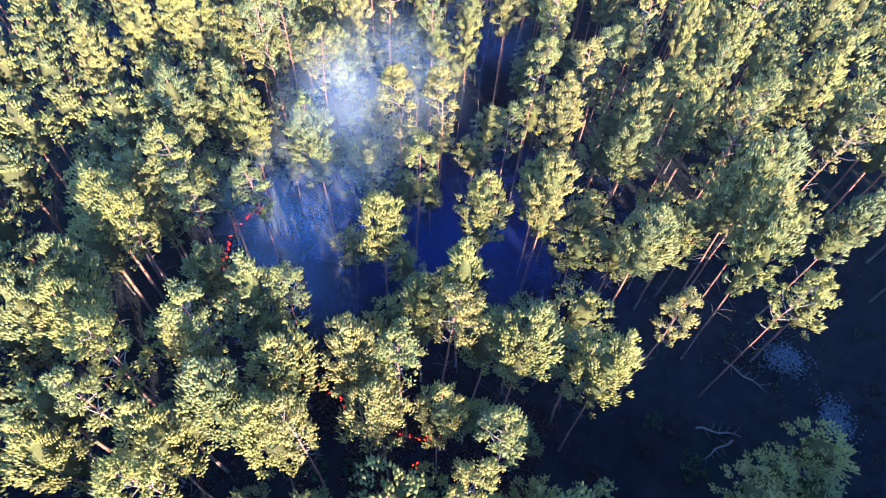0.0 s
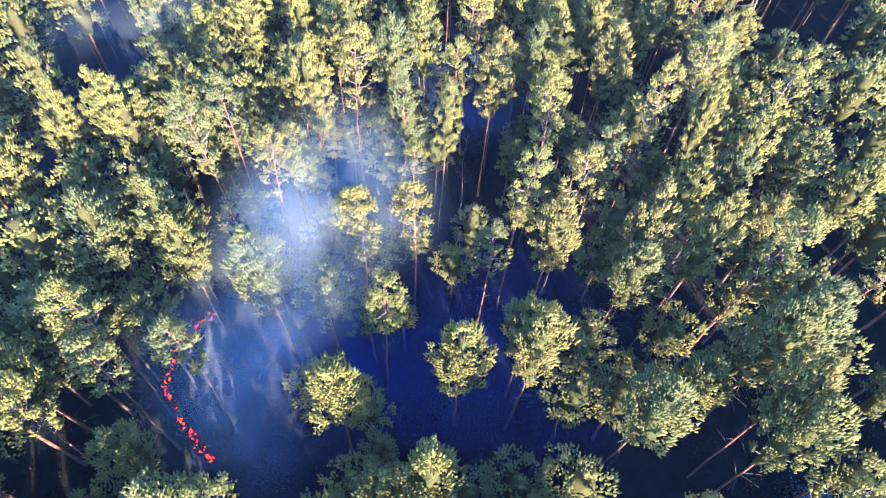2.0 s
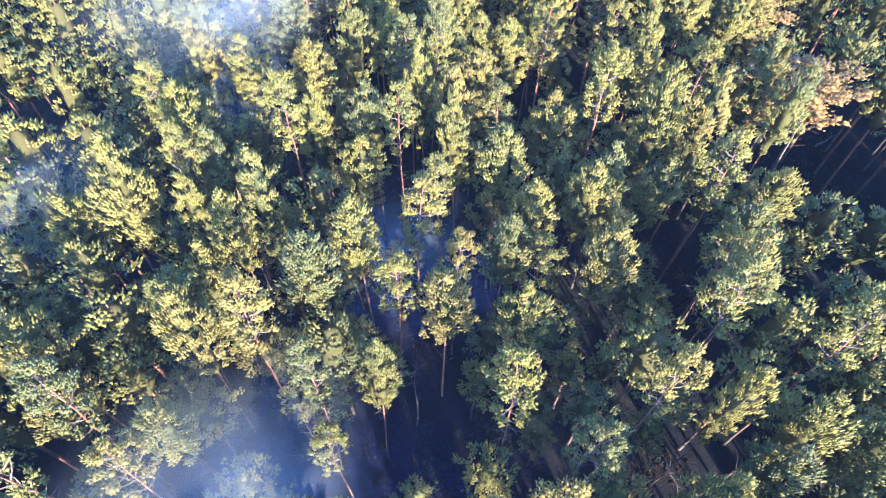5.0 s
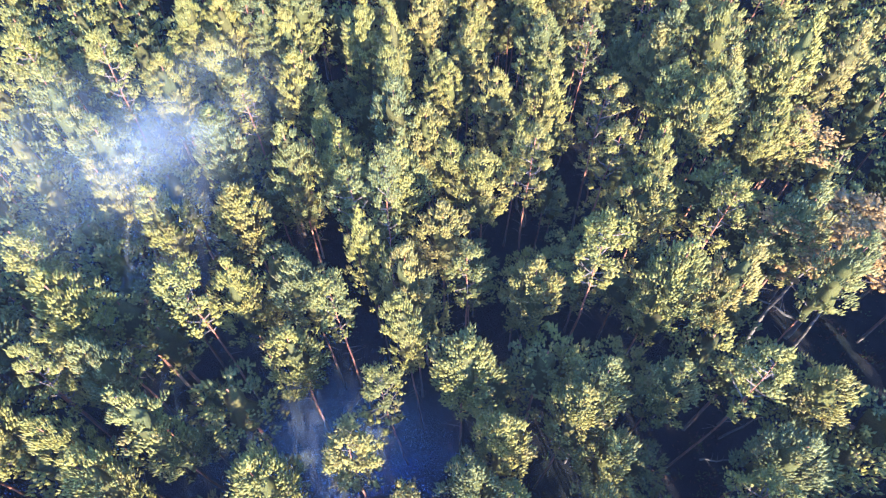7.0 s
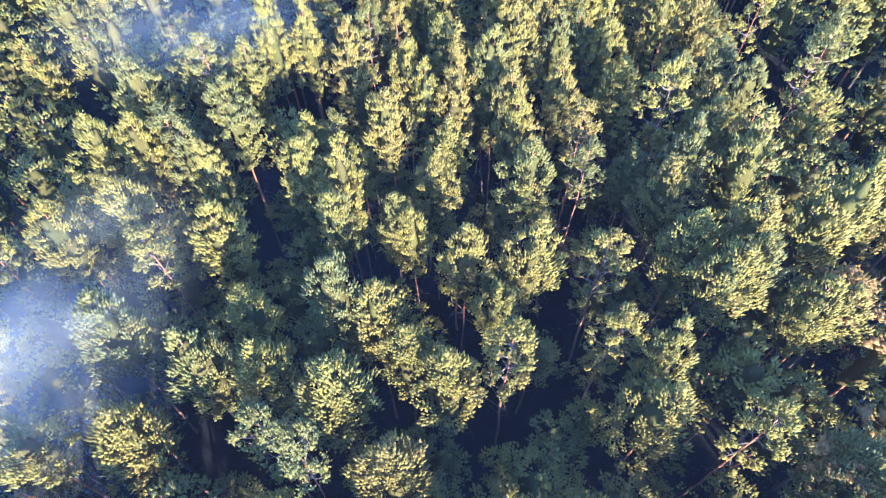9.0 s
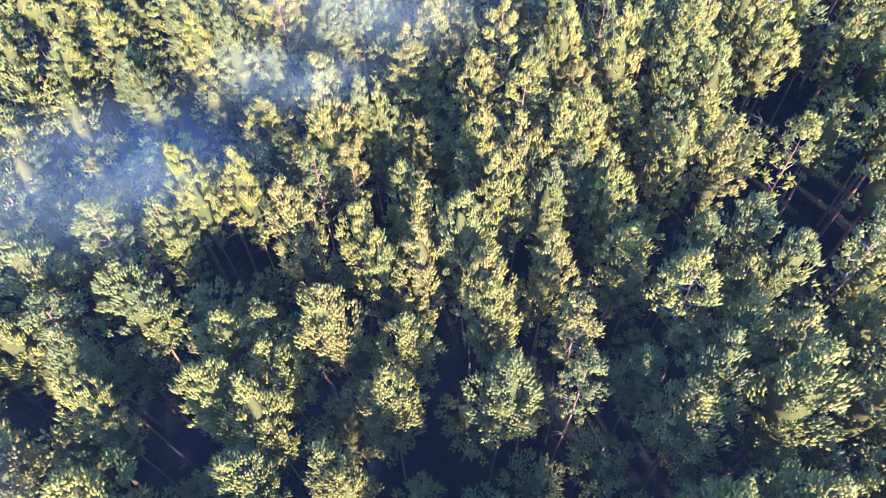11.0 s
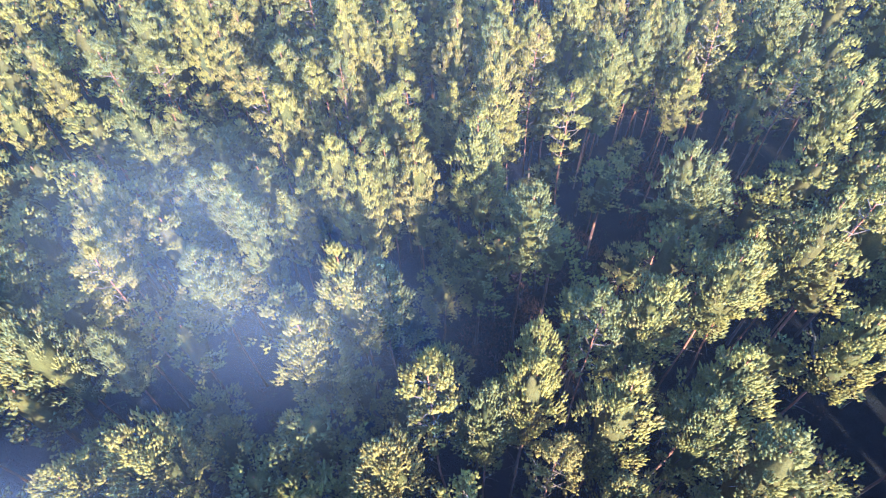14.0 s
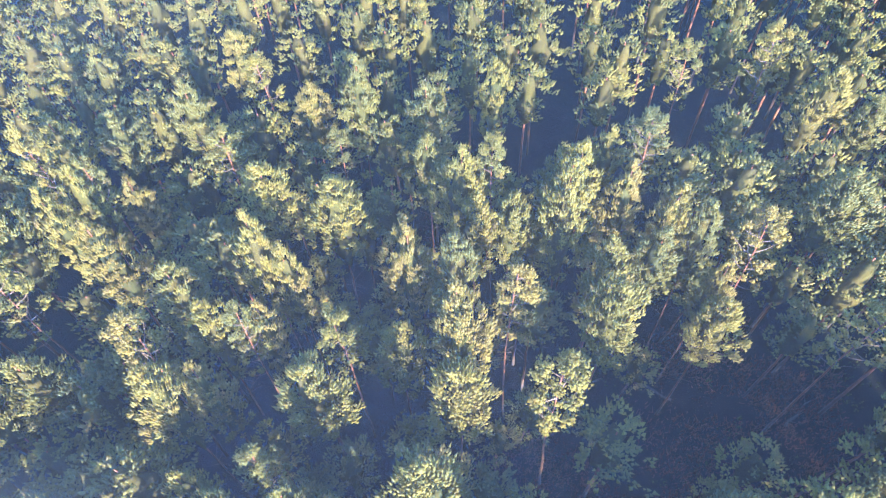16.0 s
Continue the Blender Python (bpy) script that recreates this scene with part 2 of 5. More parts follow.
def tuft(verts, faces, at, size, rng, shoots, long=0.3, thick=0.1):
    """A head of leaves: a flattened lump, coated all over its upper side with upright shoots."""
    points, sides = BALL
    n = len(verts)
    turn = Matrix.Rotation(rng.random() * 6.28, 3, "Z") @ Matrix.Rotation(rng.random() * 3, 3, "X")
    seed = Vector((rng.random() * 90, 0, 0))

    def skin(d):
        r = 0.7 + 0.45 * noise.noise(d * 1.5 + seed) + 0.2 * noise.noise(d * 3.5 + seed)
        return at + Vector((d.x * 1.15, d.y * 1.15, d.z * (0.8 if d.z > 0 else 0.5))) * size * r

    for p in points:
        verts.append(at + (skin(turn @ p) - at) * rng.uniform(0.5, 0.74))
    faces += [(n + a, n + b, n + c) for a, b, c in sides]
    for k in range(shoots):
        # evenly spread over the upper two thirds of the lump
        z = 1 - 1.45 * (k + rng.random()) / shoots
        a = 2.39996 * k + rng.uniform(-0.3, 0.3)
        flat = math.sqrt(max(0.0, 1 - z * z))
        d = Vector((math.cos(a) * flat, math.sin(a) * flat, z))
        foot = at + (skin(d) - at) * 0.55
        way = (d * 0.56 + Vector((rng.uniform(-0.25, 0.25), rng.uniform(-0.25, 0.25), 0.85))).normalized()
        sprig(verts, faces, foot, way, long * rng.uniform(0.7, 1.25), rng, thick * rng.uniform(0.8, 1.25))


# ---- the pines: each kind is built once at 15 m and a crown radius of 1.6 m ----
OCTAHEDRON = [Vector(v) for v in ((1, 0, 0), (0, 1, 0), (-1, 0, 0), (0, -1, 0), (0, 0, 1), (0, 0, -1))]
OCTAHEDRON_FACES = [(0, 1, 4), (1, 2, 4), (2, 3, 4), (3, 0, 4), (1, 0, 5), (2, 1, 5), (3, 2, 5), (0, 3, 5)]


def spray(verts, faces, at, size, outward, rng, shoots, long=0.27, thick=0.125):
    """A spray of needles at the end of a twig: a small uneven lump that bristles with short, blunt, rising shoots."""
    n = len(verts)
    turn = Matrix.Rotation(rng.random() * 6.28, 3, "Z") @ Matrix.Rotation(rng.uniform(-0.5, 0.5), 3, "X")
    flat = Vector((1.1, 1.1, 0.62)) * size * 0.6
    for d in OCTAHEDRON:
        p = turn @ d
        r = rng.uniform(0.75, 1.2)
        verts.append(at + Vector((p.x * flat.x, p.y * flat.y, p.z * flat.z)) * r)
    faces += [(n + i, n + j, n + k) for i, j, k in OCTAHEDRON_FACES]
    for k in range(shoots):
        z = 1 - 1.35 * (k + rng.random()) / shoots
        a = 2.39996 * k + rng.uniform(-0.5, 0.5)
        wide = math.sqrt(max(0.0, 1 - z * z))
        d = Vector((math.cos(a) * wide, math.sin(a) * wide, z))
        foot = at + Vector((d.x * flat.x, d.y * flat.y, d.z * flat.z)) * rng.uniform(0.6, 1.05)
        way = (d * 0.7 + outward * 0.35 + Vector((rng.uniform(-0.3, 0.3), rng.uniform(-0.3, 0.3), 0.95))).normalized()
        sprig(verts, faces, foot, way, long * rng.uniform(0.6, 1.3), rng, thick * rng.uniform(0.75, 1.25))


def crown_shape(rng, stem, top, deep, point):
    """The uneven skin of a dense crown, widest below its middle: a place by direction, depth (0 to 1) and share of the radius."""
    off = Vector((rng.random() * 90, rng.random() * 90, rng.random() * 90))

    def reach(u):
        rise = math.sin(min(1.0, u / 0.6) * math.pi / 2) ** (0.5 + 0.5 * point)
        return rise * (1.0 if u < 0.6 else 1 - 0.55 * ((u - 0.6) / 0.4) ** 1.4)

    def skin(a, u, share=1.0):
        d = Vector((math.cos(a), math.sin(a), u * 2.4))
        lump = 1 + 0.55 * noise.noise(d * 1.2 + off) + 0.65 * noise.noise(d * 2.6 + off)
        r = 1.5 * reach(u) * lump * share
        return stem(top - deep * u) + Vector((math.cos(a) * r, math.sin(a) * r, -0.2 + 0.8 * noise.noise(d * 2.4 - off) * min(1, 3 * u) - 0.5 * (1 - share)))

    return reach, skin


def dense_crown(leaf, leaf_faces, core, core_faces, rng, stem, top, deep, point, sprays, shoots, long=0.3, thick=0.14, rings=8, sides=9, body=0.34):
    """A filler body with the crown's inner shade in its colour, under a coat of sprays, which is thinner on the skirt.
    """
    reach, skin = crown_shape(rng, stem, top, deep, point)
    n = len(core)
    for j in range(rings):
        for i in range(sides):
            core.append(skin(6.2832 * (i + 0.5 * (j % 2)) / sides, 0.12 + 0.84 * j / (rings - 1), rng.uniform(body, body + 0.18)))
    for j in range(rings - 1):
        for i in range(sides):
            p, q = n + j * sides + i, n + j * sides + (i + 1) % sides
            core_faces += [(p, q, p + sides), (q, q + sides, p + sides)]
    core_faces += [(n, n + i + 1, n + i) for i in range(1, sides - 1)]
    made = 0
    while made < sprays:
        u = rng.random()
        if rng.random() > (reach(u) + 0.06) * (1.0 if u < 0.6 else 0.5):
            continue
        a = 2.39996 * made + rng.uniform(-0.6, 0.6)
        made += 1
        up = max(0.0, 1 - u / 0.6)
        out = Vector((math.cos(a), math.sin(a), 0.3 + 1.2 * up)).normalized()
        at = skin(a, u, rng.choice((0.84, 0.95, 1.0)) + rng.uniform(-0.05, 0.04))
        for k in range(shoots):
            b, f = 2.39996 * k + a, math.sqrt((k + 0.4) / shoots)
            fan = Vector((math.cos(b), math.sin(b), 0.35 * rng.uniform(-1, 1))) * f
            way = (out * 0.6 + fan * 0.3 + Vector((0, 0, 0.7))).normalized()
            sprig(leaf, leaf_faces, at + fan * 0.22 - way * 0.16, way, long * rng.uniform(0.65, 1.25), rng, thick * rng.uniform(0.75, 1.25))


def crown_plan(rng, stem, top, deep, boughs, spread, dome):
    """The boughs of a crown: height on the stem, direction, reach. The outline is lobed, and the skirt draws in."""
    p, q = rng.uniform(0, 6.28), rng.uniform(0, 6.28)
    plan = []
    for c in range(boughs):
        h = ((c + 0.7 * rng.random()) / boughs) ** 1.12
        a = c * 2.4 + rng.uniform(-0.5, 0.5)
        round_top = math.sqrt(max(0.0, 1 - (1 - min(1, 0.07 + 1.7 * h)) ** 2))
        shape = (1 - dome) * round_top + dome * min(1.0, 0.2 + 1.25 * h)
        if h > 0.55:
            shape *= 1 - 0.45 * (h - 0.55) / 0.45
        lobe = 1 + 0.2 * math.sin(2 * a + p) + 0.14 * math.sin(3 * a + q)
        plan.append((top - 0.45 - deep * h, a, max(0.12, 1.62 * spread * shape * lobe * rng.uniform(0.74, 1.0))))
    return plan


def sprays_of(rng, stem, z, a, reach, big, most=8):
    """Where the sprays of one bough sit: over the outer half of a fan that rises outwards."""
    out, side = Vector((math.cos(a), math.sin(a), 0)), Vector((-math.sin(a), math.cos(a), 0))
    found = []
    for k in range(min(most, 3 + int(3.2 * reach))):
        f = 1.0 - 0.55 * (k / 7) - 0.1 * rng.random()
        slide = rng.uniform(-0.5, 0.5) * (0.3 + 0.4 * reach)
        at = stem(z) + out * reach * f + side * slide + Vector((0, 0, 0.22 * f * reach - 0.12 * slide * slide + rng.uniform(-0.16, 0.2)))
        found.append((at, rng.uniform(0.3, 0.46) * big, out * min(1, reach)))
    return found


def build_pine(seed, deep, boughs, spread, shoots, dome, needles=NEEDLES, name="pine_tree", big=1.0, bark=BARK, most=8, dense=0):
    """deep: height of the crown; spread: how far the boughs reach; dome: 0 round top, 1 pointed;
    big: the size of a spray; dense: the sprays of a closed crown, or 0 for an open one that shows its boughs."""
    rng = random.Random(seed)
    top = 15.0
    root = new(name)
    bend = Vector((rng.uniform(-0.3, 0.3), rng.uniform(-0.3, 0.3), 0))
    lean = [Vector((0, 0, top * k / 9 * 0.97)) + bend * math.sin(math.pi * k / 9) + Vector((rng.uniform(-0.05, 0.05), rng.uniform(-0.05, 0.05), 0)) * (k % 9 > 0) for k in range(10)]
    lean[0].z = -0.25
    verts, faces = [], []
    tube(verts, faces, lean, [0.09 * (1 - 0.08 * k) * (1.25 if k == 0 else 1) for k in range(10)], 8)
    part("trunk", mesh_from("trunk", verts, faces, bark, True), root)

    def stem(z):
        k = min(max(z / (top * 0.97) * 9, 0), 8.999)
        return lean[int(k)].lerp(lean[int(k) + 1], k - int(k))

    limbs, limb_faces, leaf, leaf_faces = [], [], [], []
    if dense:
        core, core_faces = [], []
        dense_crown(leaf, leaf_faces, core, core_faces, rng, stem, top, deep, dome, dense, shoots, 0.47 * big, 0.172 * big)
        # lumpy filler in the shade-coloured needles, no single twigs
        tagged(part("inner_twigs", mesh_from("inner_twigs", core, core_faces, INNER_SHADE, True), root), kind="stuff")
    for k in range(4):
        at = stem(top - 0.5) + Vector((rng.uniform(-0.22, 0.22), rng.uniform(-0.22, 0.22), 0.12 * k - 0.1))
        spray(leaf, leaf_faces, at, 0.33 * big, Vector((0, 0, 0.5)), rng, shoots)
    for z, a, reach in crown_plan(rng, stem, top, deep, boughs, spread, dome):
        low = z < top - 0.5 * deep
        sprays = sprays_of(rng, stem, z, a, reach, big, most // 2 if low else most)
        end = sprays[0][0]
        foot = stem(z - 0.15 - 0.25 * reach)
        knee = foot.lerp(end, 0.5) + Vector((0, 0, -0.1 * reach))
        if reach > 0.6 and (not dense or low):
            tube(limbs, limb_faces, [foot, knee, end], [0.042, 0.028, 0.008], 3)
        for k, (at, size, outward) in enumerate(sprays if not dense else ()):
            if not dense and reach > 0.7 and k % 3 == 1:
                tube(limbs, limb_faces, [knee, at], [0.014, 0.005], 3)
            spray(leaf, leaf_faces, at, size, outward, rng, shoots // 2 if low else shoots)
    # bare dead branches under the crown
    for _ in range(8):
        z = top - deep - rng.uniform(0.3, 4.0)
        a = rng.uniform(0, 6.28)
        foot = stem(z)
        end = foot + Vector((math.cos(a), math.sin(a), rng.uniform(-0.1, 0.25))) * rng.uniform(0.5, 1.3)
        tube(limbs, limb_faces, [foot, foot.lerp(end, 0.5) + Vector((0, 0, 0.06)), end], [0.02, 0.013, 0.005], 3)
    tagged(part("branchwork", mesh_from("branchwork", limbs, limb_faces, TWIG), root), kind="stuff")
    tagged(part("crown", mesh_from("crown", leaf, leaf_faces, needles, True), root), kind="stuff")
    return root


KINDS = [
    build_pine(11, 6.2, 20, 1.0, 8, 0.3, dense=165),
    build_pine(12, 6.8, 20, 0.96, 8, 0.75, dense=165),
    build_pine(13, 5.6, 20, 1.06, 8, 0.2, dense=165),
    build_pine(14, 7.4, 20, 0.92, 8, 0.95, dense=165),
    build_pine(15, 5.0, 22, 1.05, 12, 0.4, big=0.78, most=9),
    build_pine(16, 6.0, 20, 1.02, 8, 0.45, dense=165),
    build_pine(17, 5.0, 20, 1.08, 12, 0.3, big=0.72, most=9),
    build_pine(18, 6.6, 20, 1.0, 8, 0.6, dense=165),
]
YOUNG = [
    build_pine(31, 6.2, 12, 1.0, 6, 0.5, name="young_pine", big=1.08, dense=84),
    build_pine(32, 5.6, 12, 1.05, 6, 0.3, name="young_pine", big=1.08, dense=84),
    build_pine(33, 6.8, 12, 0.95, 6, 0.8, name="young_pine", big=1.05, dense=84),
]
DEAD = [
    build_pine(51, 3.8, 15, 1.15, 8, 0.3, DRY, "dry_pine", 0.85, bark=TWIG),
    build_pine(52, 4.2, 14, 1.2, 7, 0.2, DRY, "dry_pine", 0.85, bark=TWIG),
]
for kind in DEAD:
    tagged(kind, "scorched Scots pine with a brown dry-needled crown", "tree", "dry pines at the edge of a gap")
LABELS = [
    "tall Scots pine with a dense rounded sunlit crown",
    "tall Scots pine with a tapering yellow-green crown",
    "Scots pine with a broad flat-topped green crown",
    "slender Scots pine with a deep pointed crown",
    "Scots pine with an open crown on an orange stem",
    "Scots pine with a full domed pale green crown",
    "sparse Scots pine with visible limbs in its crown",
    "Scots pine with a deep uneven blue-green crown",
]
for kind, label in zip(KINDS, LABELS):
    tagged(kind, label, "tree", "pines of the wood")
USED = set()
PLANTED = []
SIDE = []
lot = random.Random(5)


def plant(kinds, x, y, height, radius, sway, only=None):
    k = kinds[lot.randrange(len(kinds))]
    if only is not None:
        k = kinds[only]
    wide = radius / 1.6
    m = Matrix.LocRotScale((x, y, 0), Euler((radians(lot.gauss(0, sway)), radians(lot.gauss(0, sway)), lot.random() * 6.28)), (wide, wide, height / 15.0))
    PLANTED.append((x, y))
    if k in USED:
        return copy_thing(k, m)
    USED.add(k)
    k.matrix_basis = m
    return k


def pine(x, y, height, radius, only=None):
    """Plants one pine of that height and crown radius, of any kind or of one kind only."""
    return plant(KINDS, x, y, height, 0.83 * radius, 1.2, only)


for kind in YOUNG:
    tagged(kind, "lower shaded Scots pine with a blue-green crown", "tree", "young pines under the canopy")


def young_pine(x, y, height, radius):
    """Plants one of the lower pines that stand in the shade of the others."""
    return plant(YOUNG, x, y, height + 0.8, 1.3 * radius, 1.5)


def dry_pine(x, y, height, radius):
    return plant(DEAD, x, y, height, radius, 2.5)


def side_pine(x, y, height, radius=1.35):
    """Notes a pine of the far wood."""
    PLANTED.append((x, y))
    SIDE.append((x, y, height, radius / 1.3))


# ---- ground ----
def build_ground():
    n = 130
    xs = [-70 + 140 * i / n for i in range(n + 1)]
    ys = [-30 + 240 * j / n for j in range(n + 1)]
    xs = [-1500, -500, -150] + xs + [150, 500, 1500]
    ys = [-1500, -500, -120] + ys + [330, 700, 1700]
    verts = []
    for y in ys:
        for x in xs:
            near = abs(x) < 71 and -31 < y < 211
            z = 0.35 * noise.noise(Vector((x * 0.09, y * 0.09, 0))) + 0.12 * noise.noise(Vector((x * 0.5, y * 0.5, 3))) if near else 0
            verts.append((x, y, z))
    w = len(xs)
    faces = [(j * w + i, j * w + i + 1, (j + 1) * w + i + 1, (j + 1) * w + i) for j in range(len(ys) - 1) for i in range(w - 1)]
    return tagged(new("ground", mesh_from("ground", verts, faces, LITTER, True)), "dark forest floor of litter and moss, tree shade in its colour", "ground", kind="structure")


build_ground()

# ---- the pines, one by one along the flight ----
pine(-15.59, 8.98, 16.5, 1.81)
pine(-8.55, 10.64, 15.9, 1.74)
pine(-5.47, 11.33, 15.1, 1.81)
pine(-10.66, 13.42, 16.7, 1.81)
pine(2.80, 13.52, 15.1, 1.81)
pine(-1.18, 14.50, 14.8, 1.80)
pine(10.68, 17.31, 14.1, 1.6, 6)
pine(-0.51, 17.44, 14.6, 1.81)
pine(-20.43, 18.16, 15.2, 1.81)
pine(16.51, 18.55, 15.4, 1.5, 6)
pine(-16.97, 18.81, 14.9, 1.81)
pine(-5.98, 20.06, 14.7, 1.81)
pine(15.39, 21.24, 15.9, 1.79)
pine(8.98, 22.17, 15.0, 1.81)
pine(-0.17, 23.50, 13.9, 1.81)
pine(3.20, 23.86, 14.9, 1.81)
pine(-4.93, 24.85, 14.5, 1.81)
pine(14.94, 25.44, 16.9, 1.81)
pine(-11.35, 25.70, 15.5, 1.81)
pine(-20.17, 26.31, 15.6, 1.81)
pine(-17.98, 28.65, 16.3, 1.81)
pine(-7.51, 29.37, 14.6, 1.81)
pine(-27.66, 29.42, 15.4, 1.71)
pine(13.88, 29.60, 17.1, 1.81)
pine(8.52, 30.00, 14.8, 1.81)
pine(-4.53, 31.08, 13.4, 1.81)
pine(-13.41, 32.66, 15.3, 1.62)
pine(-16.60, 34.61, 15.1, 1.81)
pine(-23.43, 34.90, 15.0, 1.81)
pine(-12.28, 35.02, 13.7, 1.63)
pine(-5.17, 35.77, 13.4, 1.28)
pine(19.91, 36.82, 15.5, 1.81)
pine(-20.46, 37.33, 16.9, 1.81)
pine(-6.58, 37.50, 15.1, 1.12)
pine(6.38, 37.63, 15.4, 1.74)
pine(14.08, 37.81, 16.1, 1.70)
pine(-3.95, 38.70, 15.3, 1.15)
pine(-12.68, 38.75, 15.9, 1.51)
pine(2.53, 38.83, 15.7, 1.81)
pine(8.36, 39.65, 17.0, 1.36)
pine(12.20, 39.79, 16.9, 1.15)
pine(-9.97, 40.08, 16.4, 1.76)
pine(18.30, 40.11, 15.3, 1.81)
pine(-14.61, 40.57, 15.8, 1.79)
pine(2.56, 43.13, 15.5, 1.81)
pine(-1.31, 43.35, 15.4, 1.77)
pine(17.07, 43.43, 16.1, 1.81)
pine(-8.78, 43.74, 16.2, 1.81)
pine(-4.29, 43.95, 15.1, 1.67)
pine(11.88, 44.64, 16.4, 1.81)
pine(-22.84, 44.84, 15.2, 1.81)
pine(-12.92, 44.98, 16.3, 1.52)
pine(-19.60, 45.71, 16.4, 1.79)
pine(-6.52, 46.40, 15.7, 1.76)
pine(-15.44, 46.49, 16.1, 1.20)
pine(-12.21, 47.62, 15.6, 1.60)
pine(-16.73, 47.67, 15.6, 1.12)
pine(1.08, 47.82, 14.4, 1.74)
pine(-3.51, 47.84, 15.1, 1.81)
pine(-15.47, 49.24, 16.1, 1.41)
pine(2.55, 49.87, 15.3, 1.64)
pine(7.29, 49.89, 14.6, 1.86)
pine(5.06, 51.67, 15.5, 1.61)
pine(-18.10, 51.68, 16.8, 1.99)
pine(-2.84, 51.70, 15.0, 1.64)
pine(14.84, 51.97, 15.2, 1.99)
pine(0.42, 52.41, 15.9, 1.89)
pine(-8.10, 52.53, 15.1, 1.89)
pine(-12.38, 52.98, 16.1, 1.69)
pine(6.80, 53.57, 15.4, 1.67)
pine(-2.30, 54.01, 15.6, 1.40)
pine(12.45, 54.09, 15.0, 1.70)
pine(9.83, 54.45, 14.8, 1.69)
pine(-6.00, 54.84, 15.6, 1.59)
pine(-11.78, 54.86, 14.9, 1.58)
pine(17.43, 55.41, 13.0, 1.99)
pine(-8.21, 55.91, 15.7, 1.67)
pine(-2.81, 56.14, 15.9, 1.50)
pine(-5.26, 57.69, 17.2, 1.23)
pine(-0.46, 58.03, 14.4, 1.75)
pine(2.46, 58.04, 15.6, 1.86)
pine(9.75, 58.52, 15.5, 1.99)
pine(-5.18, 58.99, 18.1, 1.28)
pine(5.79, 59.28, 16.1, 1.99)
pine(-13.46, 60.04, 14.5, 1.99)
pine(-2.35, 60.67, 15.2, 1.91)
pine(-22.07, 62.08, 15.4, 1.99)
pine(-11.52, 62.90, 16.2, 1.73)
pine(-5.17, 63.18, 16.5, 1.99)
pine(-8.83, 63.32, 16.0, 1.71)
pine(-16.65, 63.65, 15.7, 1.99)
pine(16.93, 63.84, 14.5, 1.99)
pine(-26.38, 64.11, 15.7, 1.99)
pine(8.65, 64.88, 14.5, 1.94)
pine(12.85, 65.12, 14.8, 1.99)
pine(-0.74, 65.23, 14.7, 1.99)
pine(-10.45, 65.96, 15.4, 1.85)
pine(-23.32, 66.02, 16.7, 1.81)
pine(2.07, 66.36, 14.2, 1.89)
pine(-29.00, 66.61, 15.9, 1.99)
pine(-4.39, 66.99, 15.6, 1.68)
pine(-6.56, 67.27, 16.0, 1.72)
pine(8.55, 67.67, 15.5, 1.49)
pine(6.47, 68.46, 15.2, 1.70)
pine(-22.22, 68.54, 14.6, 1.85)
pine(-16.65, 68.65, 14.8, 1.99)
pine(0.81, 69.70, 14.4, 1.65)
pine(-13.28, 70.01, 16.0, 1.99)
pine(15.59, 71.08, 15.7, 1.66)
pine(-19.61, 71.33, 15.6, 1.99)
pine(-1.15, 71.80, 15.4, 1.66)
pine(11.62, 71.87, 16.0, 1.86)
pine(2.17, 72.01, 14.7, 1.74)
pine(17.32, 72.14, 14.6, 1.73)
pine(6.07, 72.36, 14.9, 1.99)
pine(-7.67, 72.44, 15.7, 1.46)
pine(-23.82, 72.49, 14.7, 1.90)
pine(-3.73, 72.67, 14.5, 1.35)
pine(-14.80, 72.99, 15.8, 1.25)
pine(-5.41, 73.39, 14.2, 1.29)
pine(9.83, 73.93, 15.2, 1.83)
pine(-8.24, 74.71, 15.1, 1.52)
pine(-10.97, 75.03, 15.4, 1.70)
pine(-23.22, 75.07, 15.7, 1.81)
pine(13.31, 75.37, 16.0, 1.99)
pine(17.02, 76.56, 16.5, 1.99)
pine(-20.14, 77.25, 15.1, 1.99)
pine(-11.23, 78.05, 16.3, 1.99)
pine(1.16, 78.10, 15.3, 1.99)
pine(9.37, 78.28, 16.4, 1.99)
pine(-16.43, 78.39, 15.2, 1.99)
pine(4.25, 78.59, 15.1, 1.58)
pine(13.15, 79.15, 16.1, 1.91)
pine(21.27, 79.42, 14.5, 1.99)
pine(-6.48, 79.57, 16.1, 1.75)
pine(-22.71, 79.61, 15.4, 1.99)
pine(4.15, 80.90, 15.9, 1.74)
pine(-18.22, 81.01, 15.4, 1.90)
pine(13.33, 82.10, 15.9, 1.98)
pine(8.53, 83.13, 16.0, 1.99)
pine(-6.09, 83.20, 15.3, 1.43)
pine(-3.56, 83.21, 14.8, 1.57)
pine(-10.06, 84.22, 15.4, 1.83)
pine(2.41, 84.50, 15.7, 1.46)
pine(-1.28, 84.68, 16.4, 1.70)
pine(-7.30, 85.04, 15.2, 1.50)
pine(-16.20, 85.45, 17.1, 1.23)
pine(2.90, 86.02, 15.0, 1.32)
pine(6.44, 86.12, 14.7, 1.81)
pine(-3.95, 86.21, 15.6, 1.80)
pine(-14.63, 86.75, 15.8, 1.56)
pine(16.83, 87.56, 16.6, 1.99)
pine(-10.40, 87.69, 16.1, 1.57)
pine(9.62, 87.98, 14.6, 1.32)
pine(-0.33, 88.24, 16.8, 1.71)
pine(-6.32, 88.37, 15.4, 1.44)
pine(2.29, 88.95, 15.6, 1.49)
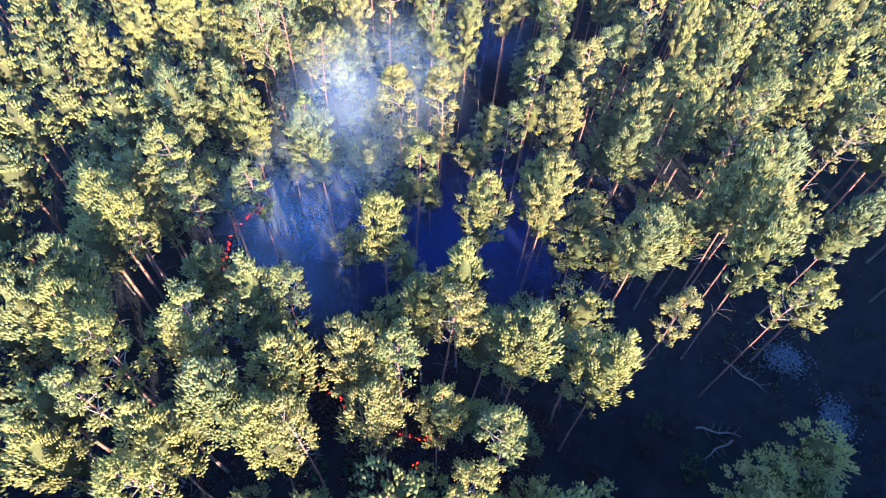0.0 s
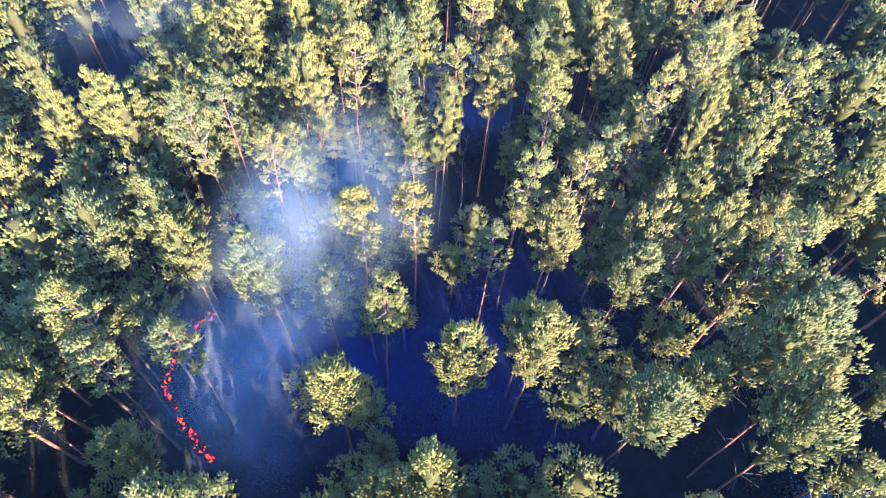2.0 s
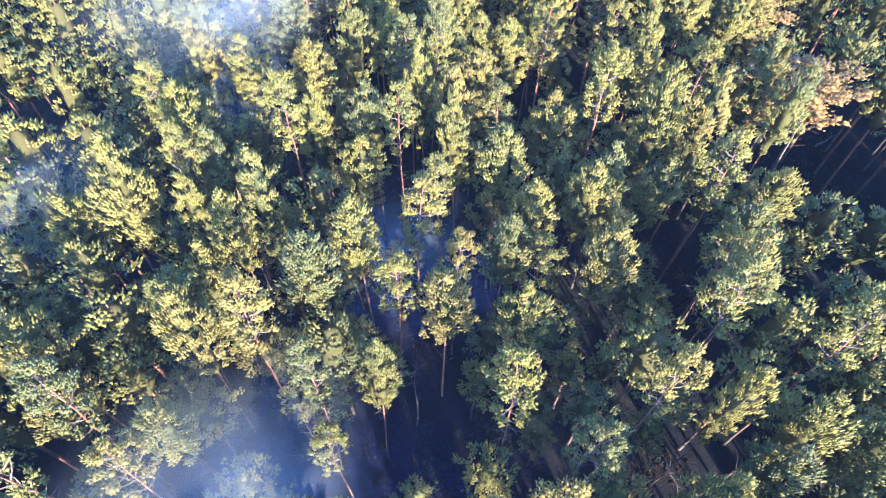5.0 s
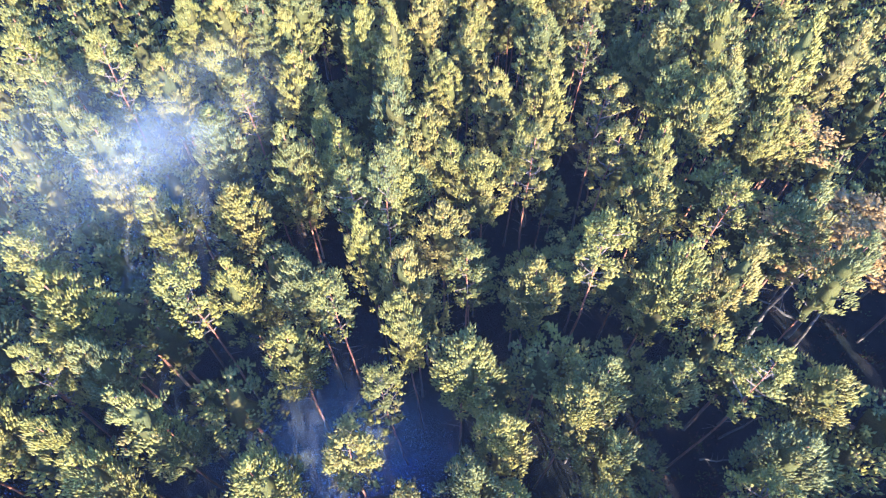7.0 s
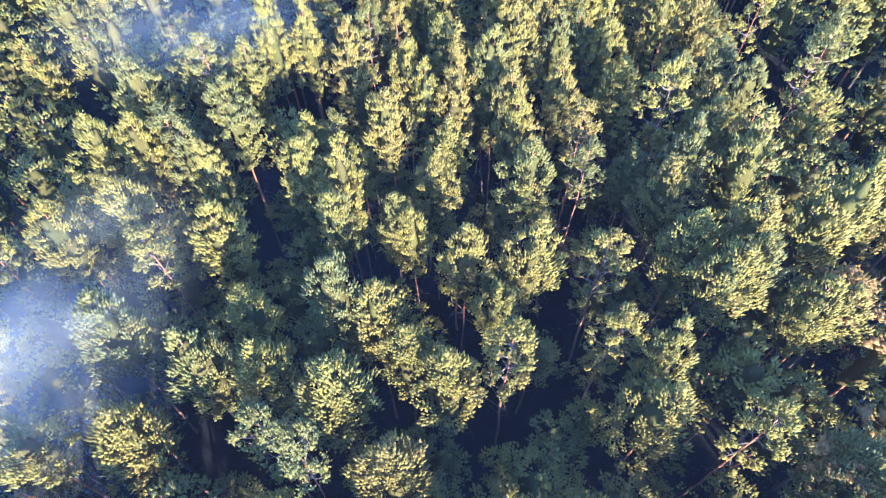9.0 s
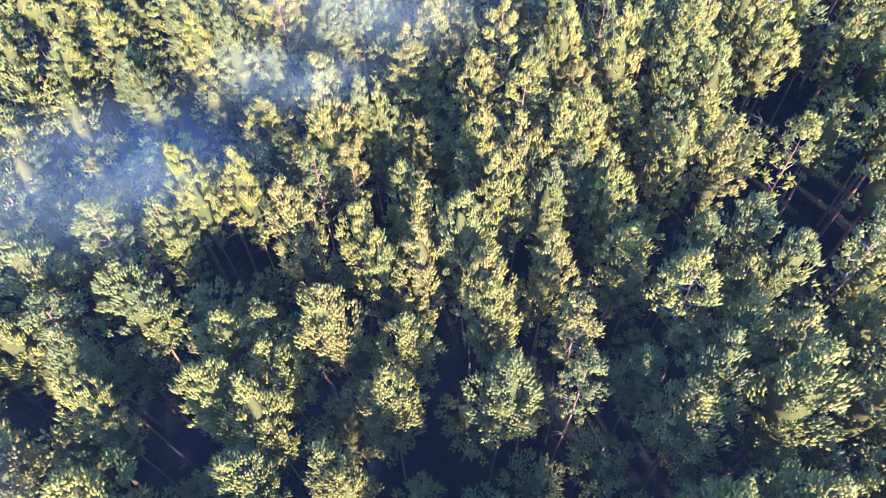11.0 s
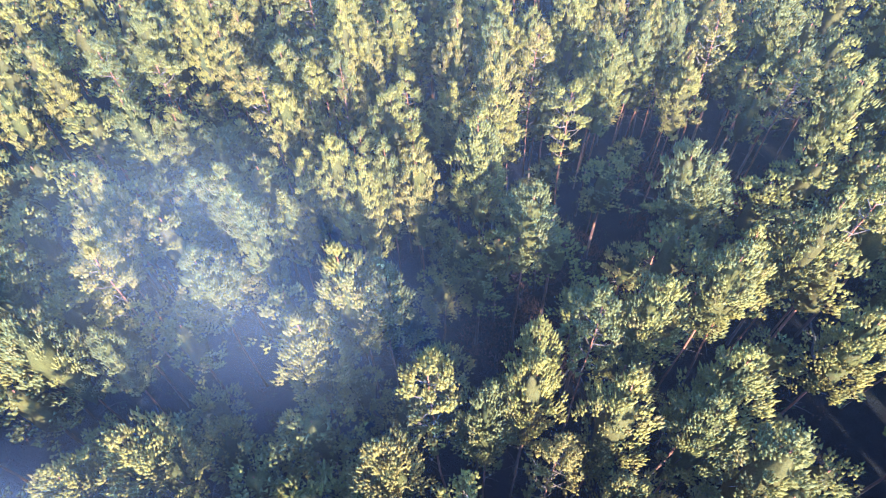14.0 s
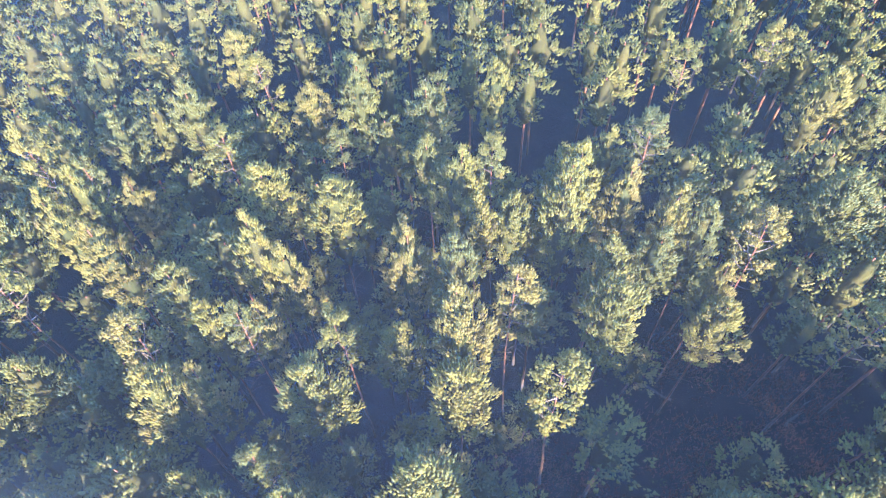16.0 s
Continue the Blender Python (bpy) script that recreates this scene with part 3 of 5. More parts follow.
pine(-8.83, 89.10, 15.7, 1.42)
pine(11.70, 89.37, 15.5, 1.80)
pine(5.63, 90.09, 16.5, 1.52)
pine(-10.82, 91.07, 16.3, 1.68)
pine(3.11, 91.09, 16.7, 1.49)
pine(0.37, 91.30, 15.5, 1.69)
pine(-2.37, 92.47, 16.5, 1.91)
pine(-7.65, 92.77, 15.2, 1.29)
pine(-8.95, 93.20, 16.1, 1.23)
pine(8.96, 93.24, 15.1, 1.45)
pine(11.71, 93.83, 15.9, 1.84)
pine(-16.49, 94.36, 13.9, 1.99)
pine(-25.89, 95.27, 14.6, 1.99)
pine(3.63, 95.32, 16.0, 1.71)
pine(-0.06, 95.60, 16.1, 1.99)
pine(7.87, 95.63, 14.9, 1.59)
pine(-12.36, 95.66, 15.9, 1.99)
pine(-3.03, 97.00, 16.3, 1.73)
pine(6.10, 97.58, 14.7, 1.60)
pine(3.45, 97.89, 15.8, 1.58)
pine(-19.96, 98.67, 16.0, 1.64)
pine(-1.45, 99.19, 17.1, 1.73)
pine(10.98, 99.55, 15.6, 1.99)
pine(-18.45, 99.80, 14.2, 1.34)
pine(1.66, 100.16, 17.2, 1.45)
pine(4.71, 100.36, 16.6, 1.71)
pine(-8.67, 101.30, 14.8, 1.99)
pine(1.81, 102.21, 17.6, 1.45)
pine(-18.03, 102.36, 15.7, 1.73)
pine(-24.96, 102.42, 16.3, 1.99)
pine(9.28, 103.12, 16.6, 1.99)
pine(4.09, 103.99, 18.5, 1.62)
pine(-7.20, 104.54, 16.1, 1.99)
pine(-15.49, 104.68, 15.0, 1.86)
pine(6.46, 105.01, 17.4, 1.72)
pine(-21.59, 105.42, 15.6, 1.66)
pine(15.73, 107.09, 15.8, 1.99)
pine(-13.31, 107.30, 15.0, 1.47)
pine(-22.05, 107.93, 15.8, 1.48)
pine(9.67, 108.46, 16.8, 1.94)
pine(-12.83, 109.48, 15.3, 1.32)
pine(-7.91, 109.59, 16.7, 1.56)
pine(-15.94, 109.90, 16.2, 1.56)
pine(11.71, 109.91, 15.9, 1.69)
pine(-9.99, 110.72, 16.6, 1.50)
pine(0.29, 110.80, 14.9, 1.99)
pine(-12.75, 111.52, 15.1, 1.23)
pine(-5.82, 111.62, 15.8, 1.56)
pine(14.27, 112.13, 15.8, 1.47)
pine(-11.88, 112.53, 16.2, 1.23)
pine(-7.91, 112.76, 16.0, 1.38)
pine(-9.79, 113.75, 15.9, 1.38)
pine(-23.75, 113.89, 15.7, 1.85)
pine(17.31, 114.33, 16.3, 1.90)
pine(-2.66, 114.35, 16.1, 1.99)
pine(8.45, 115.09, 15.6, 1.85)
pine(-14.56, 115.39, 15.9, 1.51)
pine(9.72, 115.67, 15.4, 1.78)
pine(-22.96, 116.25, 14.9, 1.77)
pine(-13.54, 116.86, 16.8, 1.32)
pine(-17.53, 117.54, 16.0, 1.99)
pine(-8.63, 117.85, 15.0, 1.92)
pine(-28.18, 118.30, 16.8, 1.94)
pine(-2.38, 118.73, 15.3, 1.97)
pine(-12.47, 119.28, 16.9, 1.23)
pine(-25.26, 119.30, 15.7, 1.95)
pine(2.25, 119.91, 14.5, 1.99)
pine(-12.55, 120.64, 16.7, 1.23)
pine(-8.53, 120.66, 15.2, 1.64)
pine(-5.94, 121.42, 15.4, 1.71)
pine(-2.80, 121.48, 16.0, 1.70)
pine(-27.91, 121.98, 15.9, 1.99)
pine(-11.69, 122.73, 16.5, 1.25)
pine(-13.38, 123.39, 17.3, 1.37)
pine(-0.55, 123.51, 15.9, 1.54)
pine(-25.08, 123.65, 15.3, 1.23)
pine(3.77, 124.03, 15.4, 1.96)
pine(-4.09, 124.15, 16.1, 1.50)
pine(-6.21, 124.56, 15.5, 1.23)
pine(-25.41, 125.09, 15.5, 1.23)
pine(-26.89, 125.62, 16.8, 1.23)
pine(9.05, 125.82, 14.0, 1.75)
pine(15.60, 125.88, 15.3, 1.99)
pine(-6.73, 126.08, 15.7, 1.38)
pine(-25.00, 126.95, 16.3, 1.23)
pine(3.36, 127.14, 15.5, 1.58)
pine(-23.78, 127.30, 15.1, 1.23)
pine(-11.49, 128.20, 14.6, 1.99)
pine(-15.62, 128.23, 15.9, 1.99)
pine(9.10, 128.23, 15.5, 1.24)
pine(5.66, 128.37, 14.5, 1.41)
pine(1.22, 128.70, 16.5, 1.64)
pine(8.03, 129.52, 15.9, 1.23)
pine(-1.66, 129.67, 15.0, 1.56)
pine(-29.43, 129.77, 16.9, 1.99)
pine(11.25, 129.79, 16.4, 1.71)
pine(6.01, 130.44, 14.9, 1.34)
pine(3.66, 131.19, 16.1, 1.41)
pine(-5.31, 131.35, 15.8, 1.83)
pine(-19.35, 131.44, 15.4, 1.99)
pine(1.52, 131.55, 16.3, 1.48)
pine(-26.98, 131.66, 16.2, 1.99)
pine(-2.78, 131.69, 15.4, 1.47)
pine(15.77, 134.07, 15.3, 1.99)
pine(-13.19, 134.16, 13.6, 1.99)
pine(8.02, 134.27, 14.9, 1.99)
pine(5.58, 136.63, 16.2, 1.99)
pine(-8.19, 137.40, 14.4, 1.99)
pine(-6.99, 7.59, 14.6, 1.69)
pine(-2.76, 11.93, 14.9, 1.71)
pine(-0.53, 9.83, 15.0, 1.52)
pine(-3.42, 9.26, 14.7, 1.79)
pine(2.28, 8.74, 15.3, 1.58)
pine(1.36, 7.01, 14.6, 1.66)
pine(7.00, 12.91, 15.9, 1.67)
pine(-10.74, 7.82, 17.0, 1.76)
pine(-15.77, 6.70, 17.0, 1.52)
pine(-13.05, 5.75, 16.6, 1.71)
pine(-17.28, 4.94, 14.9, 1.51)
pine(-11.84, 4.25, 15.4, 1.67)
pine(-18.92, 11.07, 16.3, 1.81)
pine(-21.38, 10.66, 15.3, 1.82)
pine(-9.38, 14.33, 15.2, 1.78)
pine(-12.54, 11.51, 17.6, 1.83)
pine(-13.51, 10.52, 14.9, 1.53)
pine(-20.52, 13.76, 15.7, 1.58)
pine(-18.41, 15.49, 14.5, 1.65)
pine(-15.54, 16.16, 13.9, 1.61)
pine(-13.84, 20.31, 13.1, 1.64)
pine(-2.72, 15.95, 14.2, 1.70)
pine(-8.76, 7.16, 15.2, 1.82)
pine(12.04, 24.78, 13.8, 1.83)
pine(13.65, 26.20, 15.5, 1.85)
pine(20.64, 25.17, 15.4, 1.56)
pine(21.43, 31.48, 14.9, 1.84)
pine(-24.79, 35.13, 15.3, 1.70)
pine(-16.24, 26.05, 16.0, 1.57)
pine(-16.40, 31.26, 16.9, 1.52)
pine(4.63, 34.54, 16.3, 1.78)
pine(1.60, 32.67, 15.1, 1.55)
pine(3.72, 31.24, 14.2, 1.77)
pine(0.26, 30.14, 13.2, 1.52)
pine(2.93, 26.07, 15.0, 1.52)
pine(11.41, 31.40, 16.6, 1.62)
pine(16.35, 34.72, 15.8, 1.84)
pine(15.91, 26.68, 16.6, 1.85)
pine(14.97, 22.89, 17.1, 1.53)
pine(-26.34, 33.33, 15.2, 1.51)
pine(-18.59, 20.97, 14.7, 1.64)
pine(10.93, 36.14, 15.5, 1.55)
pine(-21.09, 53.83, 14.7, 1.80)
pine(-18.02, 35.26, 15.0, 1.84)
pine(15.01, 39.75, 15.4, 1.63)
pine(8.81, 31.72, 15.1, 1.68)
pine(-27.29, 45.79, 15.2, 1.71)
pine(-16.84, 49.06, 16.5, 1.68)
pine(12.64, 60.41, 14.9, 1.61)
pine(15.71, 64.20, 15.0, 1.68)
pine(17.47, 60.84, 16.8, 1.50)
pine(6.46, 47.46, 14.7, 1.70)
pine(3.36, 46.98, 13.7, 1.72)
pine(-1.18, 46.55, 14.6, 1.52)
pine(-14.53, 42.86, 15.2, 1.66)
pine(12.70, 46.75, 15.3, 1.76)
pine(-21.09, 59.63, 14.7, 1.52)
pine(12.96, 49.48, 13.9, 1.84)
pine(-32.62, 81.75, 14.9, 1.66)
pine(-21.03, 75.95, 14.7, 1.61)
pine(-3.01, 66.42, 14.2, 1.76)
pine(12.71, 72.96, 15.9, 1.58)
pine(-6.62, 59.98, 17.2, 1.65)
pine(17.76, 85.42, 15.5, 1.54)
pine(-3.53, 76.46, 14.6, 1.62)
pine(-17.32, 58.10, 15.6, 1.65)
pine(-17.07, 83.43, 17.0, 1.56)
pine(15.83, 95.48, 15.8, 1.73)
pine(-0.28, 82.83, 15.4, 1.66)
pine(-3.26, 80.16, 13.7, 1.79)
pine(0.24, 80.99, 15.5, 1.60)
pine(10.97, 82.08, 16.0, 1.72)
pine(12.11, 84.92, 15.0, 1.62)
pine(10.11, 79.91, 16.0, 1.60)
pine(7.48, 80.79, 14.8, 1.59)
pine(-8.81, 77.28, 14.4, 1.65)
pine(-17.83, 75.73, 15.0, 1.64)
pine(-10.32, 79.11, 14.6, 1.55)
pine(-33.21, 97.05, 14.7, 1.83)
pine(-31.79, 100.65, 15.4, 1.85)
pine(9.48, 97.14, 15.4, 1.83)
pine(14.15, 87.13, 15.2, 1.58)
pine(21.72, 110.64, 15.2, 1.68)
pine(-33.31, 117.59, 14.9, 1.62)
pine(-33.16, 114.11, 14.9, 1.52)
pine(-5.97, 105.14, 16.1, 1.60)
pine(0.34, 99.07, 16.5, 1.52)
pine(8.57, 100.31, 15.7, 1.81)
pine(2.65, 92.61, 17.0, 1.76)
pine(-23.06, 99.25, 16.2, 1.68)
pine(17.29, 122.46, 15.7, 1.83)
pine(-23.10, 134.44, 16.6, 1.62)
pine(-20.46, 139.04, 14.9, 1.80)
pine(-24.15, 141.40, 15.1, 1.77)
pine(-12.85, 136.78, 16.3, 1.57)
pine(-16.91, 137.20, 14.3, 1.79)
pine(0.84, 134.74, 15.4, 1.78)
pine(3.09, 136.81, 15.4, 1.50)
pine(15.70, 142.63, 15.2, 1.80)
pine(18.92, 141.97, 14.7, 1.59)
pine(12.96, 146.17, 14.9, 1.68)
pine(8.10, 146.07, 15.0, 1.67)
pine(-4.84, 139.69, 15.3, 1.50)
pine(-2.69, 115.80, 13.1, 1.54)
pine(-14.97, 119.51, 14.8, 1.52)
pine(-18.42, 110.40, 13.0, 1.80)
pine(-17.69, 121.26, 15.7, 1.68)
pine(-22.61, 122.67, 15.3, 1.61)
pine(-3.62, 128.92, 14.8, 1.73)
pine(-7.25, 133.26, 15.2, 1.63)

# ---- scorched pines ----
dry_pine(16.2, 63.2, 14.2, 1.9)
dry_pine(18.6, 64.0, 14.2, 2.2)
dry_pine(20.4, 62.4, 14.2, 2.2)
dry_pine(21.6, 65.4, 14.2, 2.2)
dry_pine(18.1, 72.6, 14.2, 1.7)

# ---- the lower, suppressed pines between them ----
young_pine(-6.54, 5.08, 9.0, 0.96)
young_pine(-4.42, 5.51, 9.6, 1.26)
young_pine(0.71, 12.21, 10.0, 1.26)
young_pine(6.29, 14.57, 10.3, 1.27)
young_pine(-6.01, 14.82, 9.4, 1.44)
young_pine(0.85, 15.17, 11.3, 1.06)
young_pine(8.05, 16.62, 8.2, 1.11)
young_pine(4.93, 17.15, 9.3, 1.42)
young_pine(-4.45, 17.35, 8.6, 1.36)
young_pine(-2.68, 18.05, 9.9, 1.00)
young_pine(1.29, 18.11, 8.6, 1.04)
young_pine(3.60, 18.66, 8.3, 1.35)
young_pine(-0.91, 19.68, 8.8, 0.97)
young_pine(6.18, 26.24, 11.5, 1.13)
young_pine(4.32, 27.44, 9.4, 1.17)
young_pine(9.80, 27.70, 8.4, 1.25)
young_pine(-4.45, 28.13, 10.6, 1.06)
young_pine(-9.64, 28.39, 11.5, 1.12)
young_pine(7.11, 28.48, 9.0, 1.29)
young_pine(-12.78, 28.63, 10.6, 0.99)
young_pine(-13.55, 30.50, 11.1, 1.01)
young_pine(-1.99, 31.90, 10.2, 0.98)
young_pine(-10.16, 32.00, 11.2, 1.06)
young_pine(-15.17, 32.17, 12.8, 1.30)
young_pine(-7.95, 32.44, 9.0, 1.43)
young_pine(-4.81, 33.78, 10.6, 1.05)
young_pine(7.80, 34.61, 8.5, 1.41)
young_pine(-12.88, 36.64, 11.9, 1.11)
young_pine(1.76, 36.90, 10.3, 1.21)
young_pine(-8.01, 39.37, 10.3, 1.28)
young_pine(4.68, 39.77, 9.7, 0.98)
young_pine(-11.43, 41.32, 9.3, 1.14)
young_pine(-9.55, 41.93, 9.8, 1.26)
young_pine(-13.31, 41.96, 10.5, 1.28)
young_pine(4.45, 42.18, 8.6, 1.17)
young_pine(1.45, 45.15, 9.9, 0.96)
young_pine(-10.63, 45.73, 9.8, 0.99)
young_pine(4.90, 46.59, 8.5, 1.39)
young_pine(-8.90, 46.83, 8.0, 1.01)
young_pine(-8.11, 48.85, 10.0, 1.01)
young_pine(-5.27, 49.09, 9.5, 1.04)
young_pine(-13.39, 49.28, 8.8, 1.21)
young_pine(11.07, 49.62, 10.3, 1.43)
young_pine(-13.53, 51.18, 8.2, 1.13)
young_pine(9.58, 51.77, 9.3, 1.26)
young_pine(2.69, 53.19, 11.2, 1.15)
young_pine(1.95, 55.03, 9.2, 1.33)
young_pine(-0.18, 55.66, 7.9, 1.44)
young_pine(5.44, 56.48, 11.4, 1.34)
young_pine(8.40, 56.96, 10.2, 1.44)
young_pine(-12.99, 57.98, 7.6, 1.32)
young_pine(-2.97, 58.57, 9.7, 1.36)
young_pine(-15.98, 59.39, 9.3, 1.19)
young_pine(-10.61, 59.70, 10.6, 1.19)
young_pine(10.19, 61.25, 11.1, 1.38)
young_pine(-4.14, 61.48, 10.8, 0.98)
young_pine(6.06, 62.82, 10.4, 1.30)
young_pine(-2.52, 63.69, 11.0, 0.99)
young_pine(10.50, 63.88, 8.6, 1.13)
young_pine(-7.34, 64.68, 8.6, 1.22)
young_pine(-14.78, 65.03, 10.4, 1.24)
young_pine(10.53, 66.34, 8.9, 1.42)
young_pine(-1.63, 68.48, 10.5, 1.20)
young_pine(-7.30, 69.38, 8.3, 1.29)
young_pine(-3.26, 70.26, 7.8, 1.05)
young_pine(-11.25, 70.56, 11.1, 1.19)
young_pine(-15.03, 70.96, 8.0, 1.30)
young_pine(4.10, 71.08, 7.8, 1.34)
young_pine(8.33, 72.31, 11.5, 1.30)
young_pine(1.41, 73.76, 11.0, 1.40)
young_pine(-1.78, 74.17, 10.0, 1.15)
young_pine(11.01, 75.55, 11.0, 1.01)
young_pine(9.09, 75.99, 9.9, 1.12)
young_pine(3.75, 76.25, 9.0, 1.34)
young_pine(6.69, 77.51, 10.5, 1.15)
young_pine(-14.32, 77.61, 8.8, 1.12)
young_pine(11.34, 77.78, 9.8, 1.21)
young_pine(-4.69, 78.18, 9.9, 1.29)
young_pine(-0.71, 78.89, 10.2, 1.20)
young_pine(-7.34, 81.55, 8.9, 1.20)
young_pine(1.94, 81.67, 8.8, 1.31)
young_pine(-14.14, 82.47, 9.7, 1.38)
young_pine(-11.86, 83.55, 7.5, 1.04)
young_pine(6.52, 83.75, 10.4, 1.17)
young_pine(-13.92, 84.91, 9.0, 1.22)
young_pine(-11.52, 85.92, 9.2, 1.41)
young_pine(0.77, 86.19, 10.8, 1.23)
young_pine(11.32, 86.73, 10.2, 1.13)
young_pine(-8.74, 86.74, 11.4, 1.05)
young_pine(4.84, 87.68, 9.0, 1.31)
young_pine(-4.70, 92.60, 9.9, 1.09)
young_pine(-0.15, 93.59, 10.3, 1.36)
young_pine(-14.12, 94.51, 8.3, 1.15)
young_pine(-2.19, 94.83, 8.0, 1.28)
young_pine(-4.47, 95.07, 9.0, 1.30)
young_pine(5.53, 95.40, 9.6, 1.43)
young_pine(-5.10, 97.03, 11.8, 1.37)
young_pine(0.82, 97.39, 9.7, 1.00)
young_pine(-10.23, 97.43, 8.5, 1.37)
young_pine(-12.12, 98.23, 11.4, 1.32)
young_pine(-9.71, 99.54, 9.1, 1.24)
young_pine(-5.75, 99.94, 8.5, 1.10)
young_pine(-14.89, 99.96, 10.1, 1.14)
young_pine(-0.51, 102.01, 11.2, 1.30)
young_pine(-4.35, 102.02, 8.8, 1.33)
young_pine(5.12, 102.38, 8.4, 1.35)
young_pine(-9.41, 103.09, 8.1, 1.24)
young_pine(-2.61, 103.14, 9.3, 1.16)
young_pine(11.96, 104.45, 10.4, 1.25)
young_pine(0.63, 104.54, 10.7, 1.11)
young_pine(-11.51, 106.21, 9.7, 1.14)
young_pine(7.70, 106.64, 11.5, 1.09)
young_pine(-5.77, 107.80, 9.3, 1.26)
young_pine(6.24, 108.26, 8.3, 1.18)
young_pine(-10.97, 108.41, 11.0, 1.07)
young_pine(4.25, 109.50, 8.3, 0.97)
young_pine(9.64, 110.63, 8.5, 1.12)
young_pine(6.63, 111.10, 11.6, 1.17)
young_pine(3.93, 111.68, 8.4, 1.09)
young_pine(6.84, 113.59, 11.8, 1.04)
young_pine(12.00, 115.09, 10.2, 0.95)
young_pine(-9.49, 115.72, 9.4, 1.32)
young_pine(-11.72, 116.18, 11.1, 1.03)
young_pine(11.77, 117.07, 10.5, 1.03)
young_pine(-5.08, 119.07, 10.4, 1.39)
young_pine(10.80, 119.51, 9.9, 1.16)
young_pine(-0.50, 119.95, 10.6, 1.11)
young_pine(0.74, 121.76, 9.3, 1.10)
young_pine(4.76, 122.30, 7.6, 0.96)
young_pine(-7.99, 123.32, 11.8, 1.06)
young_pine(-9.06, 125.30, 10.2, 1.31)
young_pine(-14.69, 125.62, 11.6, 1.23)
young_pine(-2.11, 125.72, 10.2, 1.26)
young_pine(-10.96, 125.79, 10.0, 1.35)
young_pine(6.60, 126.12, 8.0, 1.09)
young_pine(-12.83, 126.35, 7.9, 1.21)
young_pine(-4.54, 126.59, 11.6, 0.96)
young_pine(-0.53, 127.61, 10.8, 1.19)
young_pine(-8.97, 127.70, 10.5, 1.15)
young_pine(-13.50, 128.64, 8.2, 1.12)
young_pine(-7.47, 130.54, 8.0, 1.27)
young_pine(-11.11, 133.61, 10.6, 1.01)
young_pine(-3.93, 134.89, 7.6, 1.15)
young_pine(9.35, 135.68, 9.4, 1.07)
young_pine(-14.67, 135.98, 7.6, 1.03)
young_pine(-2.33, 136.21, 11.2, 1.23)
young_pine(-6.21, 136.35, 7.8, 1.41)
young_pine(-10.27, 138.27, 11.7, 1.31)
young_pine(-6.69, 138.69, 7.8, 1.36)
young_pine(0.24, 138.76, 9.7, 1.16)
young_pine(-15.65, 11.61, 13.9, 1.40)
young_pine(-8.86, 22.52, 10.9, 1.40)
young_pine(-6.37, 77.04, 11.2, 1.40)
young_pine(7.84, 88.54, 12.5, 1.35)
young_pine(-5.50, 90.38, 12.5, 1.40)
young_pine(7.50, 91.58, 12.4, 1.40)
young_pine(-16.00, 107.64, 13.0, 1.40)
young_pine(0.38, 125.55, 13.7, 1.40)
young_pine(-5.25, 71.33, 10.1, 1.34)
young_pine(-5.27, 21.94, 10.7, 1.30)
young_pine(3.01, 133.24, 11.6, 1.15)
young_pine(2.46, 60.59, 12.0, 1.25)
young_pine(7.05, 132.47, 11.3, 1.17)
young_pine(11.53, 26.41, 9.9, 1.37)
young_pine(4.20, 62.00, 11.5, 1.40)
young_pine(-13.52, 89.11, 10.7, 1.12)
young_pine(-3.43, 105.09, 9.8, 1.19)
young_pine(5.01, 132.87, 11.8, 1.33)
young_pine(8.97, 24.33, 11.4, 1.32)
young_pine(4.36, 134.74, 10.1, 1.06)
young_pine(-1.11, 34.98, 10.3, 1.09)
young_pine(-0.48, 62.72, 10.3, 1.07)
young_pine(0.77, 42.08, 12.1, 1.23)
young_pine(4.96, 65.16, 9.8, 1.13)
young_pine(-1.08, 7.05, 11.0, 1.14)
young_pine(8.94, 48.51, 10.6, 1.14)
young_pine(4.73, 7.58, 11.8, 1.11)
young_pine(11.73, 29.41, 10.8, 1.29)
young_pine(11.26, 69.11, 11.9, 1.31)
young_pine(2.50, 63.32, 12.1, 1.20)
young_pine(-10.00, 5.10, 11.6, 1.19)
young_pine(-12.82, 65.77, 11.4, 1.37)
young_pine(11.82, 107.31, 11.0, 1.05)
young_pine(-2.08, 133.91, 12.0, 1.22)
young_pine(6.82, 74.42, 10.6, 1.34)
young_pine(-14.62, 38.05, 11.0, 1.08)
young_pine(6.38, 23.92, 11.6, 1.22)
young_pine(6.56, 19.26, 11.7, 1.26)
young_pine(-3.00, 88.50, 9.6, 1.15)
young_pine(2.26, 106.38, 10.7, 1.15)
young_pine(-8.92, 70.81, 9.7, 1.11)
young_pine(-1.55, 90.30, 10.0, 1.18)
young_pine(-11.30, 130.19, 10.0, 1.09)
young_pine(-8.46, 106.49, 11.9, 1.24)
young_pine(4.06, 11.15, 10.6, 1.15)
young_pine(9.37, 46.58, 11.9, 1.37)
young_pine(-4.54, 137.70, 11.5, 1.33)
young_pine(10.21, 40.75, 11.6, 1.10)
young_pine(8.44, 62.76, 10.4, 1.19)
young_pine(-4.58, 13.35, 11.2, 1.06)
young_pine(4.37, 84.63, 9.9, 1.11)
young_pine(11.34, 42.75, 10.0, 1.37)
young_pine(6.10, 43.89, 10.5, 1.19)
young_pine(-9.93, 81.90, 10.1, 1.37)
young_pine(-6.92, 43.09, 10.3, 1.14)
